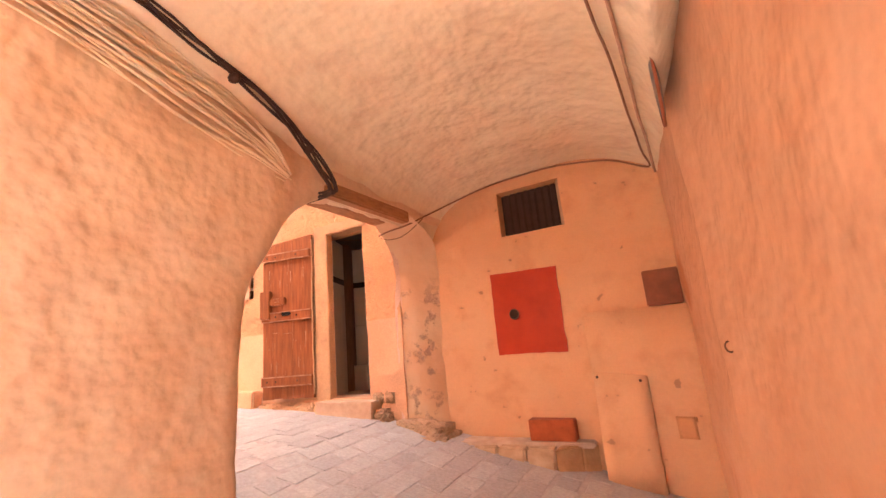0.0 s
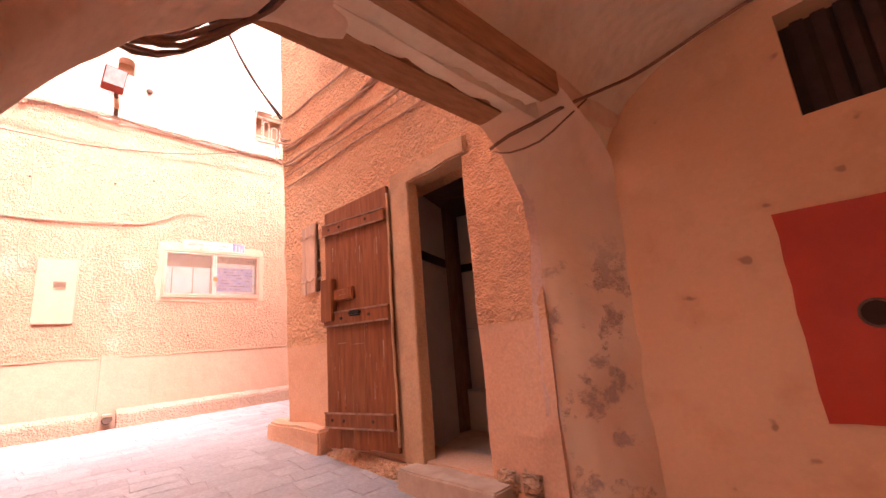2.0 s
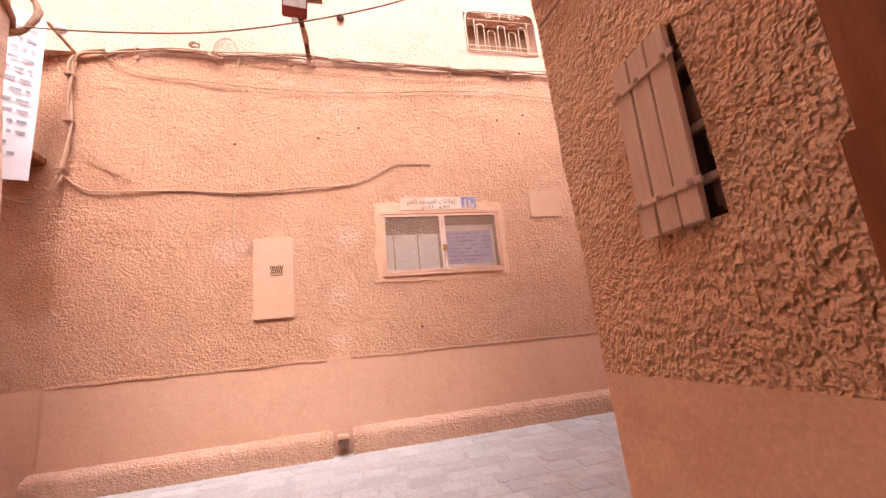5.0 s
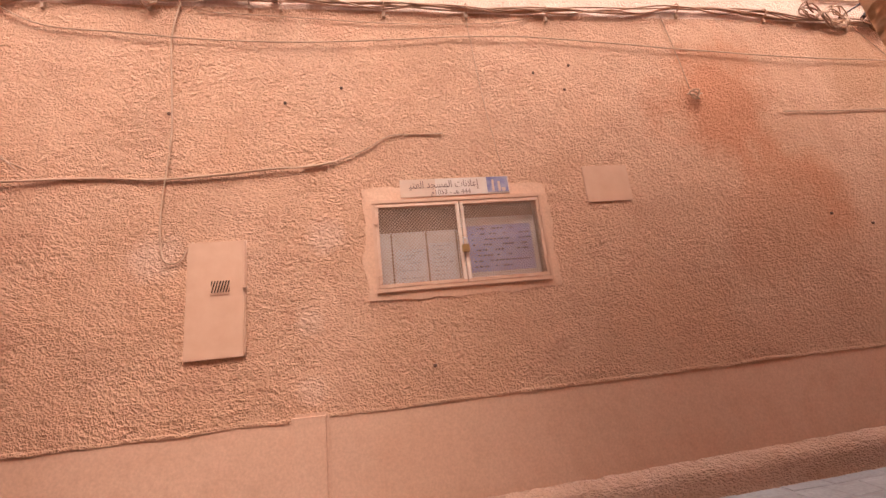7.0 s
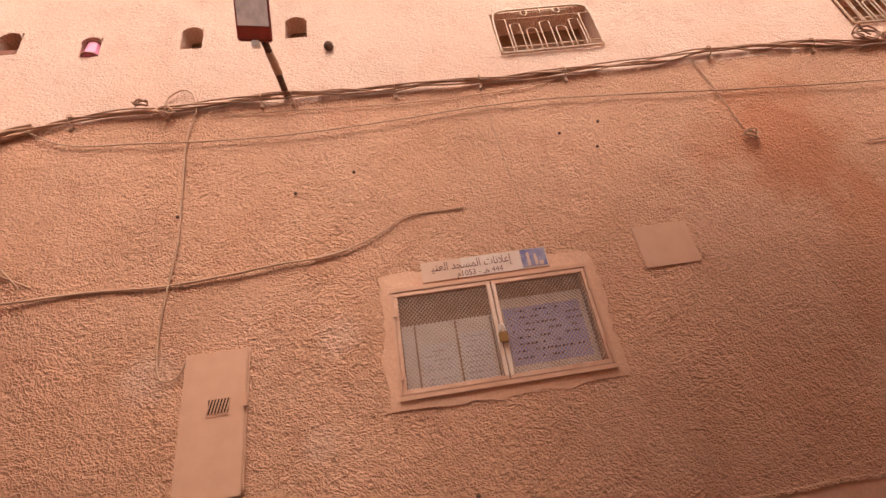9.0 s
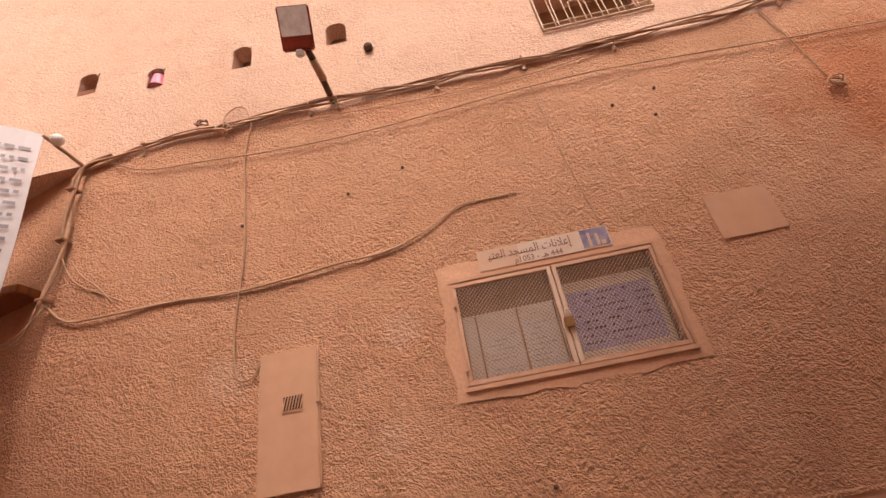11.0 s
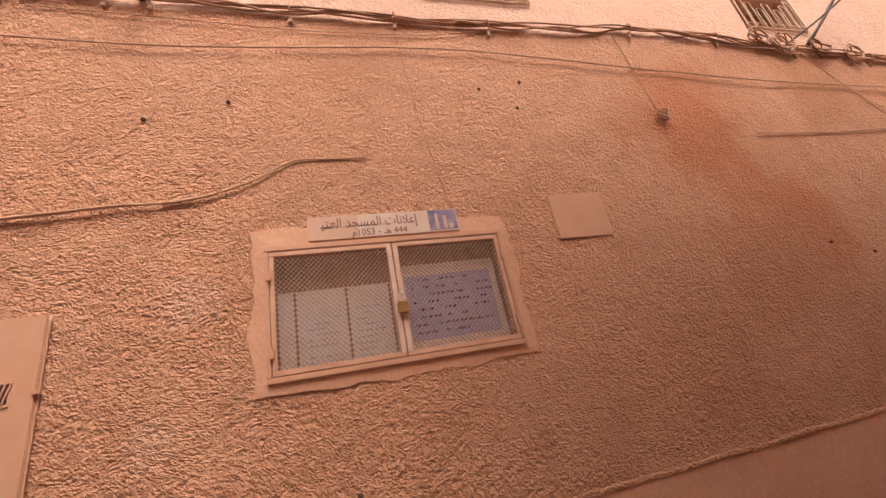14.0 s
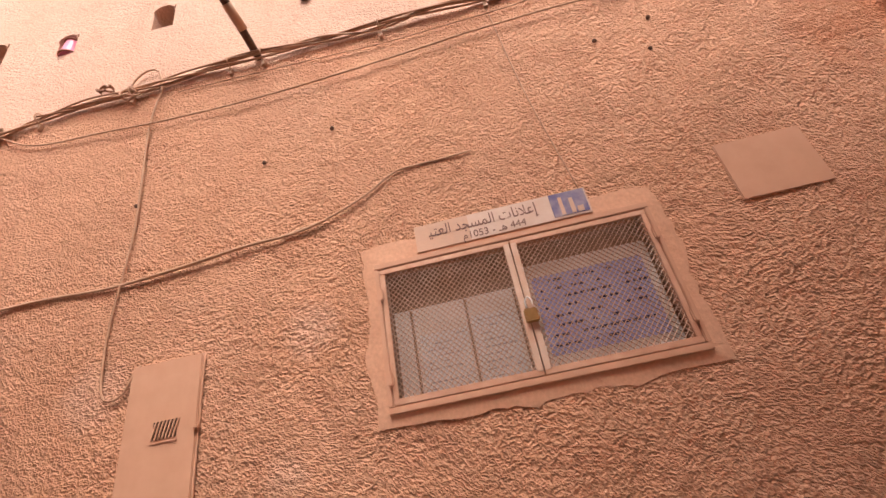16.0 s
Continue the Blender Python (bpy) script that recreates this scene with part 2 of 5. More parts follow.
M_BEAM = simple("beam_wood", (0.46, 0.22, 0.10), (0.32, 0.14, 0.06), 0.75, scale=9, grain=0.4, stretch=(5, 1, 5))
M_PAINT = simple("ochre_painted_wood", (0.62, 0.40, 0.28), (0.54, 0.34, 0.23), 0.7, scale=9, grain=0.3, stretch=(5, 5, 0.6))
M_METAL = simple("ochre_painted_metal", (0.57, 0.32, 0.215), (0.53, 0.29, 0.19), 0.5, scale=10, grain=0.04)
M_FRAME = simple("cream_painted_frame", (0.66, 0.48, 0.38), (0.58, 0.38, 0.28), 0.45, scale=12, grain=0.04)
M_PAINTED = simple("pinkish_painted_frame", (0.62, 0.37, 0.26), (0.53, 0.29, 0.195), 0.5, scale=12, grain=0.04)
M_WIRE = simple("cream_painted_wire", (0.66, 0.47, 0.37), (0.52, 0.32, 0.22), 0.5, scale=12, grain=0.02)
M_INNER_STONE = simple("dim_rubble", (0.52, 0.33, 0.22), (0.34, 0.20, 0.13), 0.9, scale=10, grain=0.3)
M_RED = simple("red_painted_sheet", (0.47, 0.040, 0.010), (0.38, 0.030, 0.008), 0.45, scale=5, grain=0.05)
M_REDBOX = simple("red_brown_box", (0.40, 0.09, 0.03), rough=0.6, grain=0.05)
# near-black colour standing for the shade inside holes and vents
M_DARK = simple("recess_shade_tone", (0.05, 0.025, 0.015), rough=0.9)
M_BLACK = simple("black_cable", (0.065, 0.034, 0.025), rough=0.5)
M_CABLE = simple("painted_cable", (0.52, 0.31, 0.20), (0.40, 0.22, 0.14), 0.6, scale=20)
M_CABLE2 = simple("browner_painted_cable", (0.37, 0.19, 0.115), (0.28, 0.14, 0.08), 0.6, scale=20)
M_BROWN = simple("brown_cable", (0.30, 0.14, 0.08), rough=0.6, scale=20)
M_WHITE = simple("white_enamel", (0.75, 0.72, 0.70), (0.66, 0.62, 0.60), 0.35, scale=5, grain=0.02)
M_TILE = simple("white_wall_tile", (0.62, 0.56, 0.52), (0.54, 0.48, 0.44), 0.3, scale=4, grain=0.02)
M_BAND = simple("black_tile_band", (0.012, 0.01, 0.01), rough=0.3)
M_STONE = simple("bench_stone", (0.56, 0.38, 0.25), (0.40, 0.25, 0.15), 0.85, scale=10, grain=0.4)
M_REDBROWN = simple("red_brown_clay", (0.28, 0.09, 0.045), (0.19, 0.06, 0.03), 0.7, scale=9)
# dark tones stand for the shadow in a broken plaster hollow
M_HOLLOW = simple("hollow_shade_tone", (0.26, 0.22, 0.17), (0.07, 0.07, 0.10), 0.4, scale=9)
M_RUBBLE = plaster("crumbling_rubble_plaster", (0.60, 0.38, 0.24), (0.52, 0.30, 0.17), (0.40, 0.22, 0.12), 0.02, 16, wave=0.8, smooth=0.3)
M_STONE2 = simple("yellow_stone", (0.50, 0.30, 0.15), (0.38, 0.21, 0.10), 0.85, scale=10, grain=0.4)
M_WORN = simple("worn_wood_edge", (0.46, 0.27, 0.18), (0.24, 0.11, 0.06), 0.8, scale=16)
M_SCUFF = simple("rubbed_wood_stain", (0.36, 0.17, 0.095), (0.28, 0.11, 0.055), 0.7, scale=24)
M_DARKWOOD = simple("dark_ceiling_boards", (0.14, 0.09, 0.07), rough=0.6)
# unlit interior: its dimness is put into this wall colour
M_DARKWALL = simple("shade_toned_wall", (0.22, 0.13, 0.10), rough=0.8)
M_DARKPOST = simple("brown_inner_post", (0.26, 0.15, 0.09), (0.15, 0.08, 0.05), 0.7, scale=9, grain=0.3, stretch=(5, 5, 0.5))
# half wall plaster, darkened in colour for the dim entry
M_TILE2 = simple("shade_toned_plaster", (0.30, 0.19, 0.13), rough=0.8)
M_KERB = plaster("roughcast_kerb", (0.52, 0.29, 0.19), (0.54, 0.31, 0.22), (0.42, 0.22, 0.14), 0.011, 34)
M_DADO2 = plaster("smooth_trim_plaster", (0.61, 0.345, 0.23), (0.58, 0.315, 0.205), (0.54, 0.29, 0.19))
M_LINING = simple("brown_lining", (0.30, 0.19, 0.13), rough=0.8)
M_SIGN = simple("weathered_plate", (0.58, 0.36, 0.26), (0.54, 0.35, 0.26), 0.6, scale=16)
M_SKYBLUE = simple("faded_blue_print", (0.14, 0.12, 0.24), (0.34, 0.28, 0.32), 0.6, scale=14)
M_BARS = simple("cream_painted_iron", (0.66, 0.48, 0.36), (0.56, 0.36, 0.24), 0.5, scale=12)
M_REDLAMP = simple("red_brown_enamel", (0.30, 0.05, 0.03), rough=0.4)
M_BANNER = simple("white_banner_cloth", (0.78, 0.76, 0.80), (0.74, 0.70, 0.74), 0.6, scale=3, grain=0.02)
M_PIPE = simple("painted_conduit", (0.52, 0.31, 0.20), (0.40, 0.22, 0.14), 0.55, scale=14)
M_DARKBAR = simple("dark_brown_slats", (0.065, 0.032, 0.022), rough=0.8)
M_STEP = simple("cement_step", (0.58, 0.42, 0.31), (0.44, 0.29, 0.20), 0.85, scale=8, grain=0.3)
M_SCONCE = simple("pink_glow_shade", (0.85, 0.25, 0.38), rough=0.4)
M_PAPER = simple("white_paper", (0.72, 0.72, 0.74), (0.66, 0.66, 0.70), 0.6, scale=3, grain=0.02)
M_PAPER2 = simple("greyed_paper", (0.74, 0.69, 0.67), (0.66, 0.60, 0.57), 0.7, scale=6, grain=0.02)
M_PAPERB = simple("blue_paper", (0.31, 0.33, 0.64), (0.38, 0.40, 0.66), 0.6, scale=3, grain=0.02)
M_INK = simple("dark_ink", (0.05, 0.05, 0.12), rough=0.6)
M_GREY = simple("grey_lens", (0.88, 0.82, 0.80), rough=0.25)
M_PLATE = simple("pale_enamel_plate", (0.63, 0.48, 0.40), (0.56, 0.39, 0.31), 0.5, scale=9)
M_PRINT = simple("faded_brown_lettering", (0.13, 0.065, 0.06), (0.22, 0.12, 0.10), 0.6, scale=40)
M_FAINT = simple("pale_grey_print", (0.42, 0.40, 0.44), rough=0.6)
M_RUST = simple("rusty_iron", (0.16, 0.08, 0.05), (0.08, 0.04, 0.03), 0.7, scale=30)
M_BRASS = simple("brass", (0.45, 0.28, 0.12), rough=0.4, metal=0.8)


# ---- mesh makers ----
def mesh_ob(name, verts, faces, mats, parent=None, smooth=False):
    me = bpy.data.meshes.new(name)
    me.from_pydata([tuple(v) for v in verts], [], faces)
    bm = bmesh.new()
    bm.from_mesh(me)
    bmesh.ops.recalc_face_normals(bm, faces=bm.faces)
    bm.to_mesh(me)
    bm.free()
    for m in mats if isinstance(mats, (list, tuple)) else [mats]:
        me.materials.append(m)
    if smooth:
        me.polygons.foreach_set("use_smooth", [True] * len(me.polygons))
    ob = new(name, me)
    ob.parent = parent
    return ob


def part(name, bm, material, parent=None, label="", smooth=False):
    me = bpy.data.meshes.new(name)
    bmesh.ops.recalc_face_normals(bm, faces=bm.faces)
    bm.to_mesh(me)
    bm.free()
    me.materials.append(material)
    if smooth:
        me.polygons.foreach_set("use_smooth", [True] * len(me.polygons))
    ob = new(name, me)
    ob.parent = parent
    return tagged(ob, label)


def box(bm, x0, x1, y0, y1, z0, z1, bevel=0.0, jitter=0.0, turn=None):
    vs = bmesh.ops.create_cube(bm, size=1)["verts"]
    for v in vs:
        v.co = Vector(((x0 + x1) / 2 + v.co.x * (x1 - x0), (y0 + y1) / 2 + v.co.y * (y1 - y0), (z0 + z1) / 2 + v.co.z * (z1 - z0)))
        if jitter:
            v.co += Vector([random.uniform(-jitter, jitter) for _ in range(3)])
        if turn:
            v.co = turn @ v.co
    if bevel:
        es = {e for v in vs for e in v.link_edges}
        bmesh.ops.bevel(bm, geom=list(es), offset=bevel, segments=2, affect="EDGES")
    return vs


def box_part(name, dims, mat, parent=None, label="", bevel=0.004, jitter=0.0, turn=None):
    bm = bmesh.new()
    box(bm, *dims, bevel=bevel, jitter=jitter, turn=turn)
    return part(name, bm, mat, parent, label)


def thing(name, place, label, category, group="", kind=""):
    e = new(name)
    e.location = place
    e.empty_display_size = 0.1
    return tagged(e, label, category, group, kind)


def under(ob, *kids):
    """Children built in world places keep them."""
    for k in kids:
        k.parent = ob
        k.matrix_parent_inverse = Matrix.Translation(ob.location).inverted()
    return ob


def tube(name, points, radius, mat, parent=None, sides=6, label="", strands=1, spread=0.0, wobble=0.0, seed=1, only=None):
    """A cable or rod through the points, smoothed; strands twist round one another."""
    pts = [Vector(p) for p in points]
    fine = []
    for i in range(len(pts) - 1):
        p0, p1, p2, p3 = pts[max(i - 1, 0)], pts[i], pts[i + 1], pts[min(i + 2, len(pts) - 1)]
        n = max(2, min(14, int((p2 - p1).length / 0.06)))
        for k in range(n):
            t = k / n
            fine.append(0.5 * ((2 * p1) + (p2 - p0) * t + (2 * p0 - 5 * p1 + 4 * p2 - p3) * t * t + (3 * p1 - p0 - 3 * p2 + p3) * t ** 3))
    fine.append(pts[-1])
    rnd = random.Random(seed)
    verts, faces = [], []
    length = [0]
    for i in range(1, len(fine)):
        length.append(length[-1] + (fine[i] - fine[i - 1]).length)
    for s in range(strands):
        ph, pitch = rnd.uniform(0, 6.28), rnd.uniform(0.25, 0.6)
        if only is not None and s != only:
            continue
        base = len(verts)
        for i, c in enumerate(fine):
            d = (fine[min(i + 1, len(fine) - 1)] - fine[max(i - 1, 0)]).normalized()
            u = d.cross(Vector((0.3, 0.2, 0.93))).normalized()
            w = d.cross(u)
            a = ph + length[i] / pitch * 2
            off = (u * math.cos(a) + w * math.sin(a)) * spread * (1 if strands > 1 else 0)
            off += noise.noise_vector(c * 1.7 + Vector((s * 9.1, seed, 0))) * wobble
            for k in range(sides):
                b = 2 * math.pi * k / sides
                verts.append(c + off + (u * math.cos(b) + w * math.sin(b)) * radius)
        for i in range(len(fine) - 1):
            for k in range(sides):
                q = base + i * sides
                faces.append((q + k, q + (k + 1) % sides, q + sides + (k + 1) % sides, q + sides + k))
        faces.append(tuple(base + k for k in range(sides)))
        faces.append(tuple(base + (len(fine) - 1) * sides + k for k in reversed(range(sides))))
    ob = mesh_ob(name, verts, faces, mat, None, True)
    if parent:
        under(parent, ob)
    return tagged(ob, label)


def cuts(lo, hi, extra, cell):
    marks = sorted({lo, hi, *[e for e in extra if lo < e < hi]})
    out = []
    for a, b in zip(marks, marks[1:]):
        n = max(1, math.ceil((b - a) / cell))
        out += [a + (b - a) * k / n for k in range(n)]
    return out + [hi]


def slab_wall(name, place, us, zs, holes, mats, thick=0.35, cell=0.12, rough=0.012, pick=None, top=None):
    """A plastered wall: place(u, z, d) gives a point d metres behind its face. holes: (u0, u1, z0, z1), cut right through.
    pick(u, z): the material's number there. The face is a little uneven, the openings have reveals."""
    U = cuts(us[0], us[1], [v for h in holes for v in h[:2]] + list(us[2:]), cell)
    Z = cuts(zs[0], zs[1], [v for h in holes for v in h[2:]] + list(zs[2:]), cell)
    solid = lambda i, j: 0 <= i < len(U) - 1 and 0 <= j < len(Z) - 1 and not any(
        h[0] < (U[i] + U[i + 1]) / 2 < h[1] and h[2] < (Z[j] + Z[j + 1]) / 2 < h[3] for h in holes)
    verts, faces, index, mat_of = [], [], {}, []

    def v(i, j, back):
        if (i, j, back) not in index:
            index[i, j, back] = len(verts)
            p = Vector(place(U[i], Z[j], 0))
            d = thick if back else rough * (noise.noise(p * 2.1) * 1.6 + noise.noise(p * 7) * 0.6)
            verts.append(place(U[i], Z[j], d))
        return index[i, j, back]

    for i in range(len(U) - 1):
        for j in range(len(Z) - 1):
            if not solid(i, j):
                continue
            faces.append((v(i, j, 0), v(i + 1, j, 0), v(i + 1, j + 1, 0), v(i, j + 1, 0)))
            mat_of.append(pick((U[i] + U[i + 1]) / 2, (Z[j] + Z[j + 1]) / 2) if pick else 0)
            faces.append((v(i, j, 1), v(i, j + 1, 1), v(i + 1, j + 1, 1), v(i + 1, j, 1)))
            mat_of.append(0)
            for di, dj, a, b in ((-1, 0, (i, j), (i, j + 1)), (1, 0, (i + 1, j), (i + 1, j + 1)), (0, -1, (i, j), (i + 1, j)), (0, 1, (i, j + 1), (i + 1, j + 1))):
                if not solid(i + di, j + dj):
                    faces.append((v(*a, 0), v(*b, 0), v(*b, 1), v(*a, 1)))
                    mat_of.append(mat_of[-2] if len(mat_of) > 1 else 0)
    ob = mesh_ob(name, verts, faces, mats)
    ob.data.polygons.foreach_set("material_index", mat_of)
    return tagged(ob, kind="structure")


# ---- levels ----
def ground_z(x, y=0):
    """The lane climbs from the passage to the street."""
    return float(np.interp(-x, [-4, 0, 1, 2, 2.75, 4, 5.6, 8.1, 14], [-0.4, 0.18, 0.38, 0.58, 0.76, 0.84, 0.90, 0.965, 1.1])) + 0.010 * max(0.0, min(y, 5.0))


WALL_W = -8.24       # face of the wall with the notice case
DOOR_Y = 3.48        # face of the wall with the old door
END_Y = 3.69         # end wall of the passage


# ---- ground ----
def ground():
    xs = cuts(-16, 6, [], 0.125)
    ys = cuts(-10, 16, [], 0.5)
    verts = [(x, y, ground_z(x, y) + 0.0015) for x in xs for y in ys]
    n = len(ys)
    faces = [(i * n + j, (i + 1) * n + j, (i + 1) * n + j + 1, i * n + j + 1) for i in range(len(xs) - 1) for j in range(n - 1)]
    ob = mesh_ob("ground", verts, faces, M_JOINT)
    return tagged(ob, kind="structure")


GROUND = ground()

# ---- walls of the street ----
NICHES = [(-0.50, -0.30, 6.10, 6.38), (0.25, 0.42, 5.98, 6.22), (1.13, 1.32, 5.96, 6.24), (2.07, 2.27, 5.98, 6.26)]
slab_wall("wall_west", lambda u, z, d: (WALL_W - d, u, z), (-7, 11.3), (0.5, 9.6, 1.86, 5.16),
          [(-7, -0.15, 0.5, 5.16), (9.0, 10.2, 0.5, 3.85), (2.83, 4.10, 2.70, 3.33), (4.02, 5.0, 5.49, 6.07), (7.5, 8.37, 5.44, 6.02), *NICHES],
          [M_CREPI, M_DADO, M_UPPER], thick=0.45, cell=0.11, rough=0.005, pick=lambda u, z: 1 if z < 1.86 else 2 if z > 5.16 else 0)
slab_wall("wall_recess", lambda u, z, d: (WALL_W - float(np.interp(u, [-7, -1.6, -0.15], [0.46, 0.42, 0.03])) - d, u, z), (-7, 0.2), (0.5, 5.4, 1.86), [], [M_CREPI, M_DADO], thick=0.2,
          pick=lambda u, z: 1 if z < 1.86 else 0, cell=0.2)
# backs of niches, windows and far doorway, in the shade-darkened plaster
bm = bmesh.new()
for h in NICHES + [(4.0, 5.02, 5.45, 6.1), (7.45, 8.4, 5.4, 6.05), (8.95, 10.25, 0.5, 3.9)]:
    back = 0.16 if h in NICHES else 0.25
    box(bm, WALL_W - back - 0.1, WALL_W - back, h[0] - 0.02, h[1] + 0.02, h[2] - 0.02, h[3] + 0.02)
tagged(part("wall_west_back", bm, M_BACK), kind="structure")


def lean(z):
    """The old walls lean back as they rise."""
    return 0.068 * (z - 1.5)


slab_wall("wall_door", lambda u, z, d: (u - (lean(z) * (-2.45 - u) / 3.1 if u < -2.45 else 0), DOOR_Y + d, z), (-5.52, -2.45), (0.5, 6.3, 1.78), [(-4.05, -2.91, 0.98, 2.88), (-5.0, -4.765, 2.265, 2.93)],
          [M_CREPI_BIG, M_DADO_DOOR, M_CREPI_LOW], thick=0.3, pick=lambda u, z: 1 if z < 1.78 else 2 if u > -3.1 and z < 3.1 else 0)
bm = bmesh.new()
box(bm, -4.06, -3.655, DOOR_Y, DOOR_Y + 0.05, 0.97, 2.89)
tagged(part("wall_door_cheek", bm, M_OLDPOST), kind="structure")
slab_wall("wall_lane", lambda u, z, d: (-5.52 - lean(z) + d, u, z), (DOOR_Y + 0.31, 12), (0.5, 6.8, 1.78), [], [M_CREPI_BIG, M_DADO_DOOR], thick=0.3, pick=lambda u, z: 1 if z < 1.78 else 0, cell=0.2)
slab_wall("wall_south", lambda u, z, d: (u, 0.74 - lean(z) - d, z), (-6.4, -2.33), (0.3, 5.7), [], [M_SOUTH], thick=0.35)
slab_wall("wall_south_lane", lambda u, z, d: (-6.4 + d, u, z), (-8, 0.06), (0.3, 6.3), [], [M_SOUTH], thick=0.35, cell=0.3)
slab_wall("wall_far_south", lambda u, z, d: (u, -8 - d, z), (-14, -6.4), (0.3, 7.0), [], [M_CREPI], cell=0.4)
slab_wall("wall_far_north", lambda u, z, d: (u, 16 + d, z), (-14, -5.2), (0.3, 5.0), [], [M_CREPI], cell=0.4)

# ---- the passage ----
slab_wall("wall_end", lambda u, z, d: (u, END_Y + d, z), (-2.14, 0.55), (0.1, 3.3), [(-1.33, -0.71, 2.44, 2.89)], [M_ORANGE], thick=0.3)


def right_wall():
    def x_of(y):
        return float(np.interp(y, [-4, 0, 1.6, 2.1, 2.3, 3.8], [0.55, 0.42, 0.34, 0.26, 0.20, 0.10]))
    return slab_wall("wall_passage_east", lambda u, z, d: (x_of(u) + d, u, z), (-1.6, END_Y + 0.0, 2.1, 2.3), (-0.3, 3.7), [], [M_EAST], thick=0.4, cell=0.15)


right_wall()


def arch_wall():
    """The wall between passage and street, with its low arch on one side and a beam over the rest."""
    inner = [(1.385, 0.2), (1.38, 0.8), (1.375, 1.2), (1.37, 1.5), (1.385, 1.7), (1.41, 1.84), (1.45, 1.95), (1.50, 2.05), (1.58, 2.18), (1.66, 2.30), (1.76, 2.42), (1.92, 2.55), (2.05, 2.62), (2.4, 2.68), (2.85, 2.68), (2.97, 2.685), (3.06, 2.69), (3.15, 2.70), (3.25, 2.70), (3.35, 2.70), (3.45, 2.70), (3.55, 2.70), (3.85, 2.7)]
    outer = [(-1.6, 0.1), (-1.6, 0.6), (-1.6, 1.0), (-1.6, 1.3), (-1.6, 1.75), (-1.6, 2.1), (-1.6, 2.5), (-1.4, 2.9), (-0.8, 3.3), (-0.2, 3.7), (0.5, 4.0), (1.2, 4.0), (1.8, 4.0), (2.3, 4.0), (2.85, 4.0), (2.97, 4.0), (3.06, 4.0), (3.18, 4.0), (3.28, 4.0), (3.38, 4.0), (3.5, 4.0), (3.62, 4.0), (3.9, 4.0)]
    verts, faces = [], []
    prof = [(1.0, 0.0), (0.75, 0.0), (0.5, 0.0), (0.34, 0.0), (0.2, 0.0), (0.1, 0.0), ("m", 0.12, 0.0), ("m", 0.05, 0.008), ("m", 0.015, 0.03), ("m", 0, 0.07), ("m", 0, 0.16), ("m", 0, 0.25), ("m", 0.015, 0.29), ("m", 0.05, 0.31), ("m", 0.12, 0.32), (0.3, 0.32), (1.0, 0.32)]
    fine_i, fine_o = [], []
    for k in range(len(inner) - 1):
        for t in (0, 0.25, 0.5, 0.75):
            fine_i.append(Vector(inner[k]).lerp(Vector(inner[k + 1]), t))
            fine_o.append(Vector(outer[k]).lerp(Vector(outer[k + 1]), t))
    fine_i.append(Vector(inner[-1]))
    fine_o.append(Vector(outer[-1]))
    n = len(prof)
    for p, q in zip(fine_i, fine_o):
        d = (q - p)
        L = d.length
        for f in prof:
            if f[0] == "m":
                c, x = p + d / L * f[1], -2.0 - f[2]
            else:
                c, x = p.lerp(q, max(f[0], 0.13 / L)), -2.0 - f[1]
            w = Vector((x, c.x, c.y))
            w += noise.noise_vector(w * 2.3) * 0.03 + noise.noise_vector(w * 7) * 0.008
            verts.append(w)
    for i in range(len(fine_i) - 1):
        for j in range(n - 1):
            faces.append((i * n + j, (i + 1) * n + j, (i + 1) * n + j + 1, i * n + j + 1))
    ob = mesh_ob("wall_arch", verts, faces, M_IN, smooth=True)
    return tagged(ob, kind="structure")


arch_wall()


def vault():
    xs = [-2.12 + 2.3 * k / 28 for k in range(29)] + [0.30, 0.45, 0.60]
    ys = [-1.6 + 5.32 * k / 60 for k in range(61)]
    verts = []
    for x in xs:
        for y in ys:
            u = min(1, abs(x + 0.95) / 1.13)
            z = 2.58 + 0.44 * (1 - u ** 2.6) ** 0.5 + 0.2 * max(0.0, 1.75 - max(y, 0)) + 0.05 * max(0.0, 3.3 - max(y, 0))
            p = Vector((x, y, z + 1.5 * max(0, x - 0.18)))
            verts.append(p + Vector((0, 0, noise.noise(p * 1.6) * 0.03 + noise.noise(p * 5) * 0.01)))
    n = len(ys)
    faces = [(i * n + j, (i + 1) * n + j, (i + 1) * n + j + 1, i * n + j + 1) for i in range(31) for j in range(60)]
    ob = mesh_ob("ceiling", verts, faces, M_VAULT, smooth=True)
    return tagged(ob, kind="structure")


vault()
# unseen mass added over the vault, its height set to shade the street
bm = bmesh.new()
box(bm, -2.3, 2.5, -1.6, 3.99, 3.75, 9.0)
tagged(part("roof_light_block", bm, M_CREPI), kind="structure")
# the lane goes on behind the passage, open to the sky
bm = bmesh.new()
box(bm, -3.4, -3.0, -9, -1.6, -0.5, 4.5)
box(bm, 1.2, 1.6, -9, -3.2, -0.5, 4.5)
box(bm, -3.0, 1.2, -9.4, -9.0, -0.5, 4.5)
tagged(part("wall_lane_south", bm, M_CREPI), kind="structure")


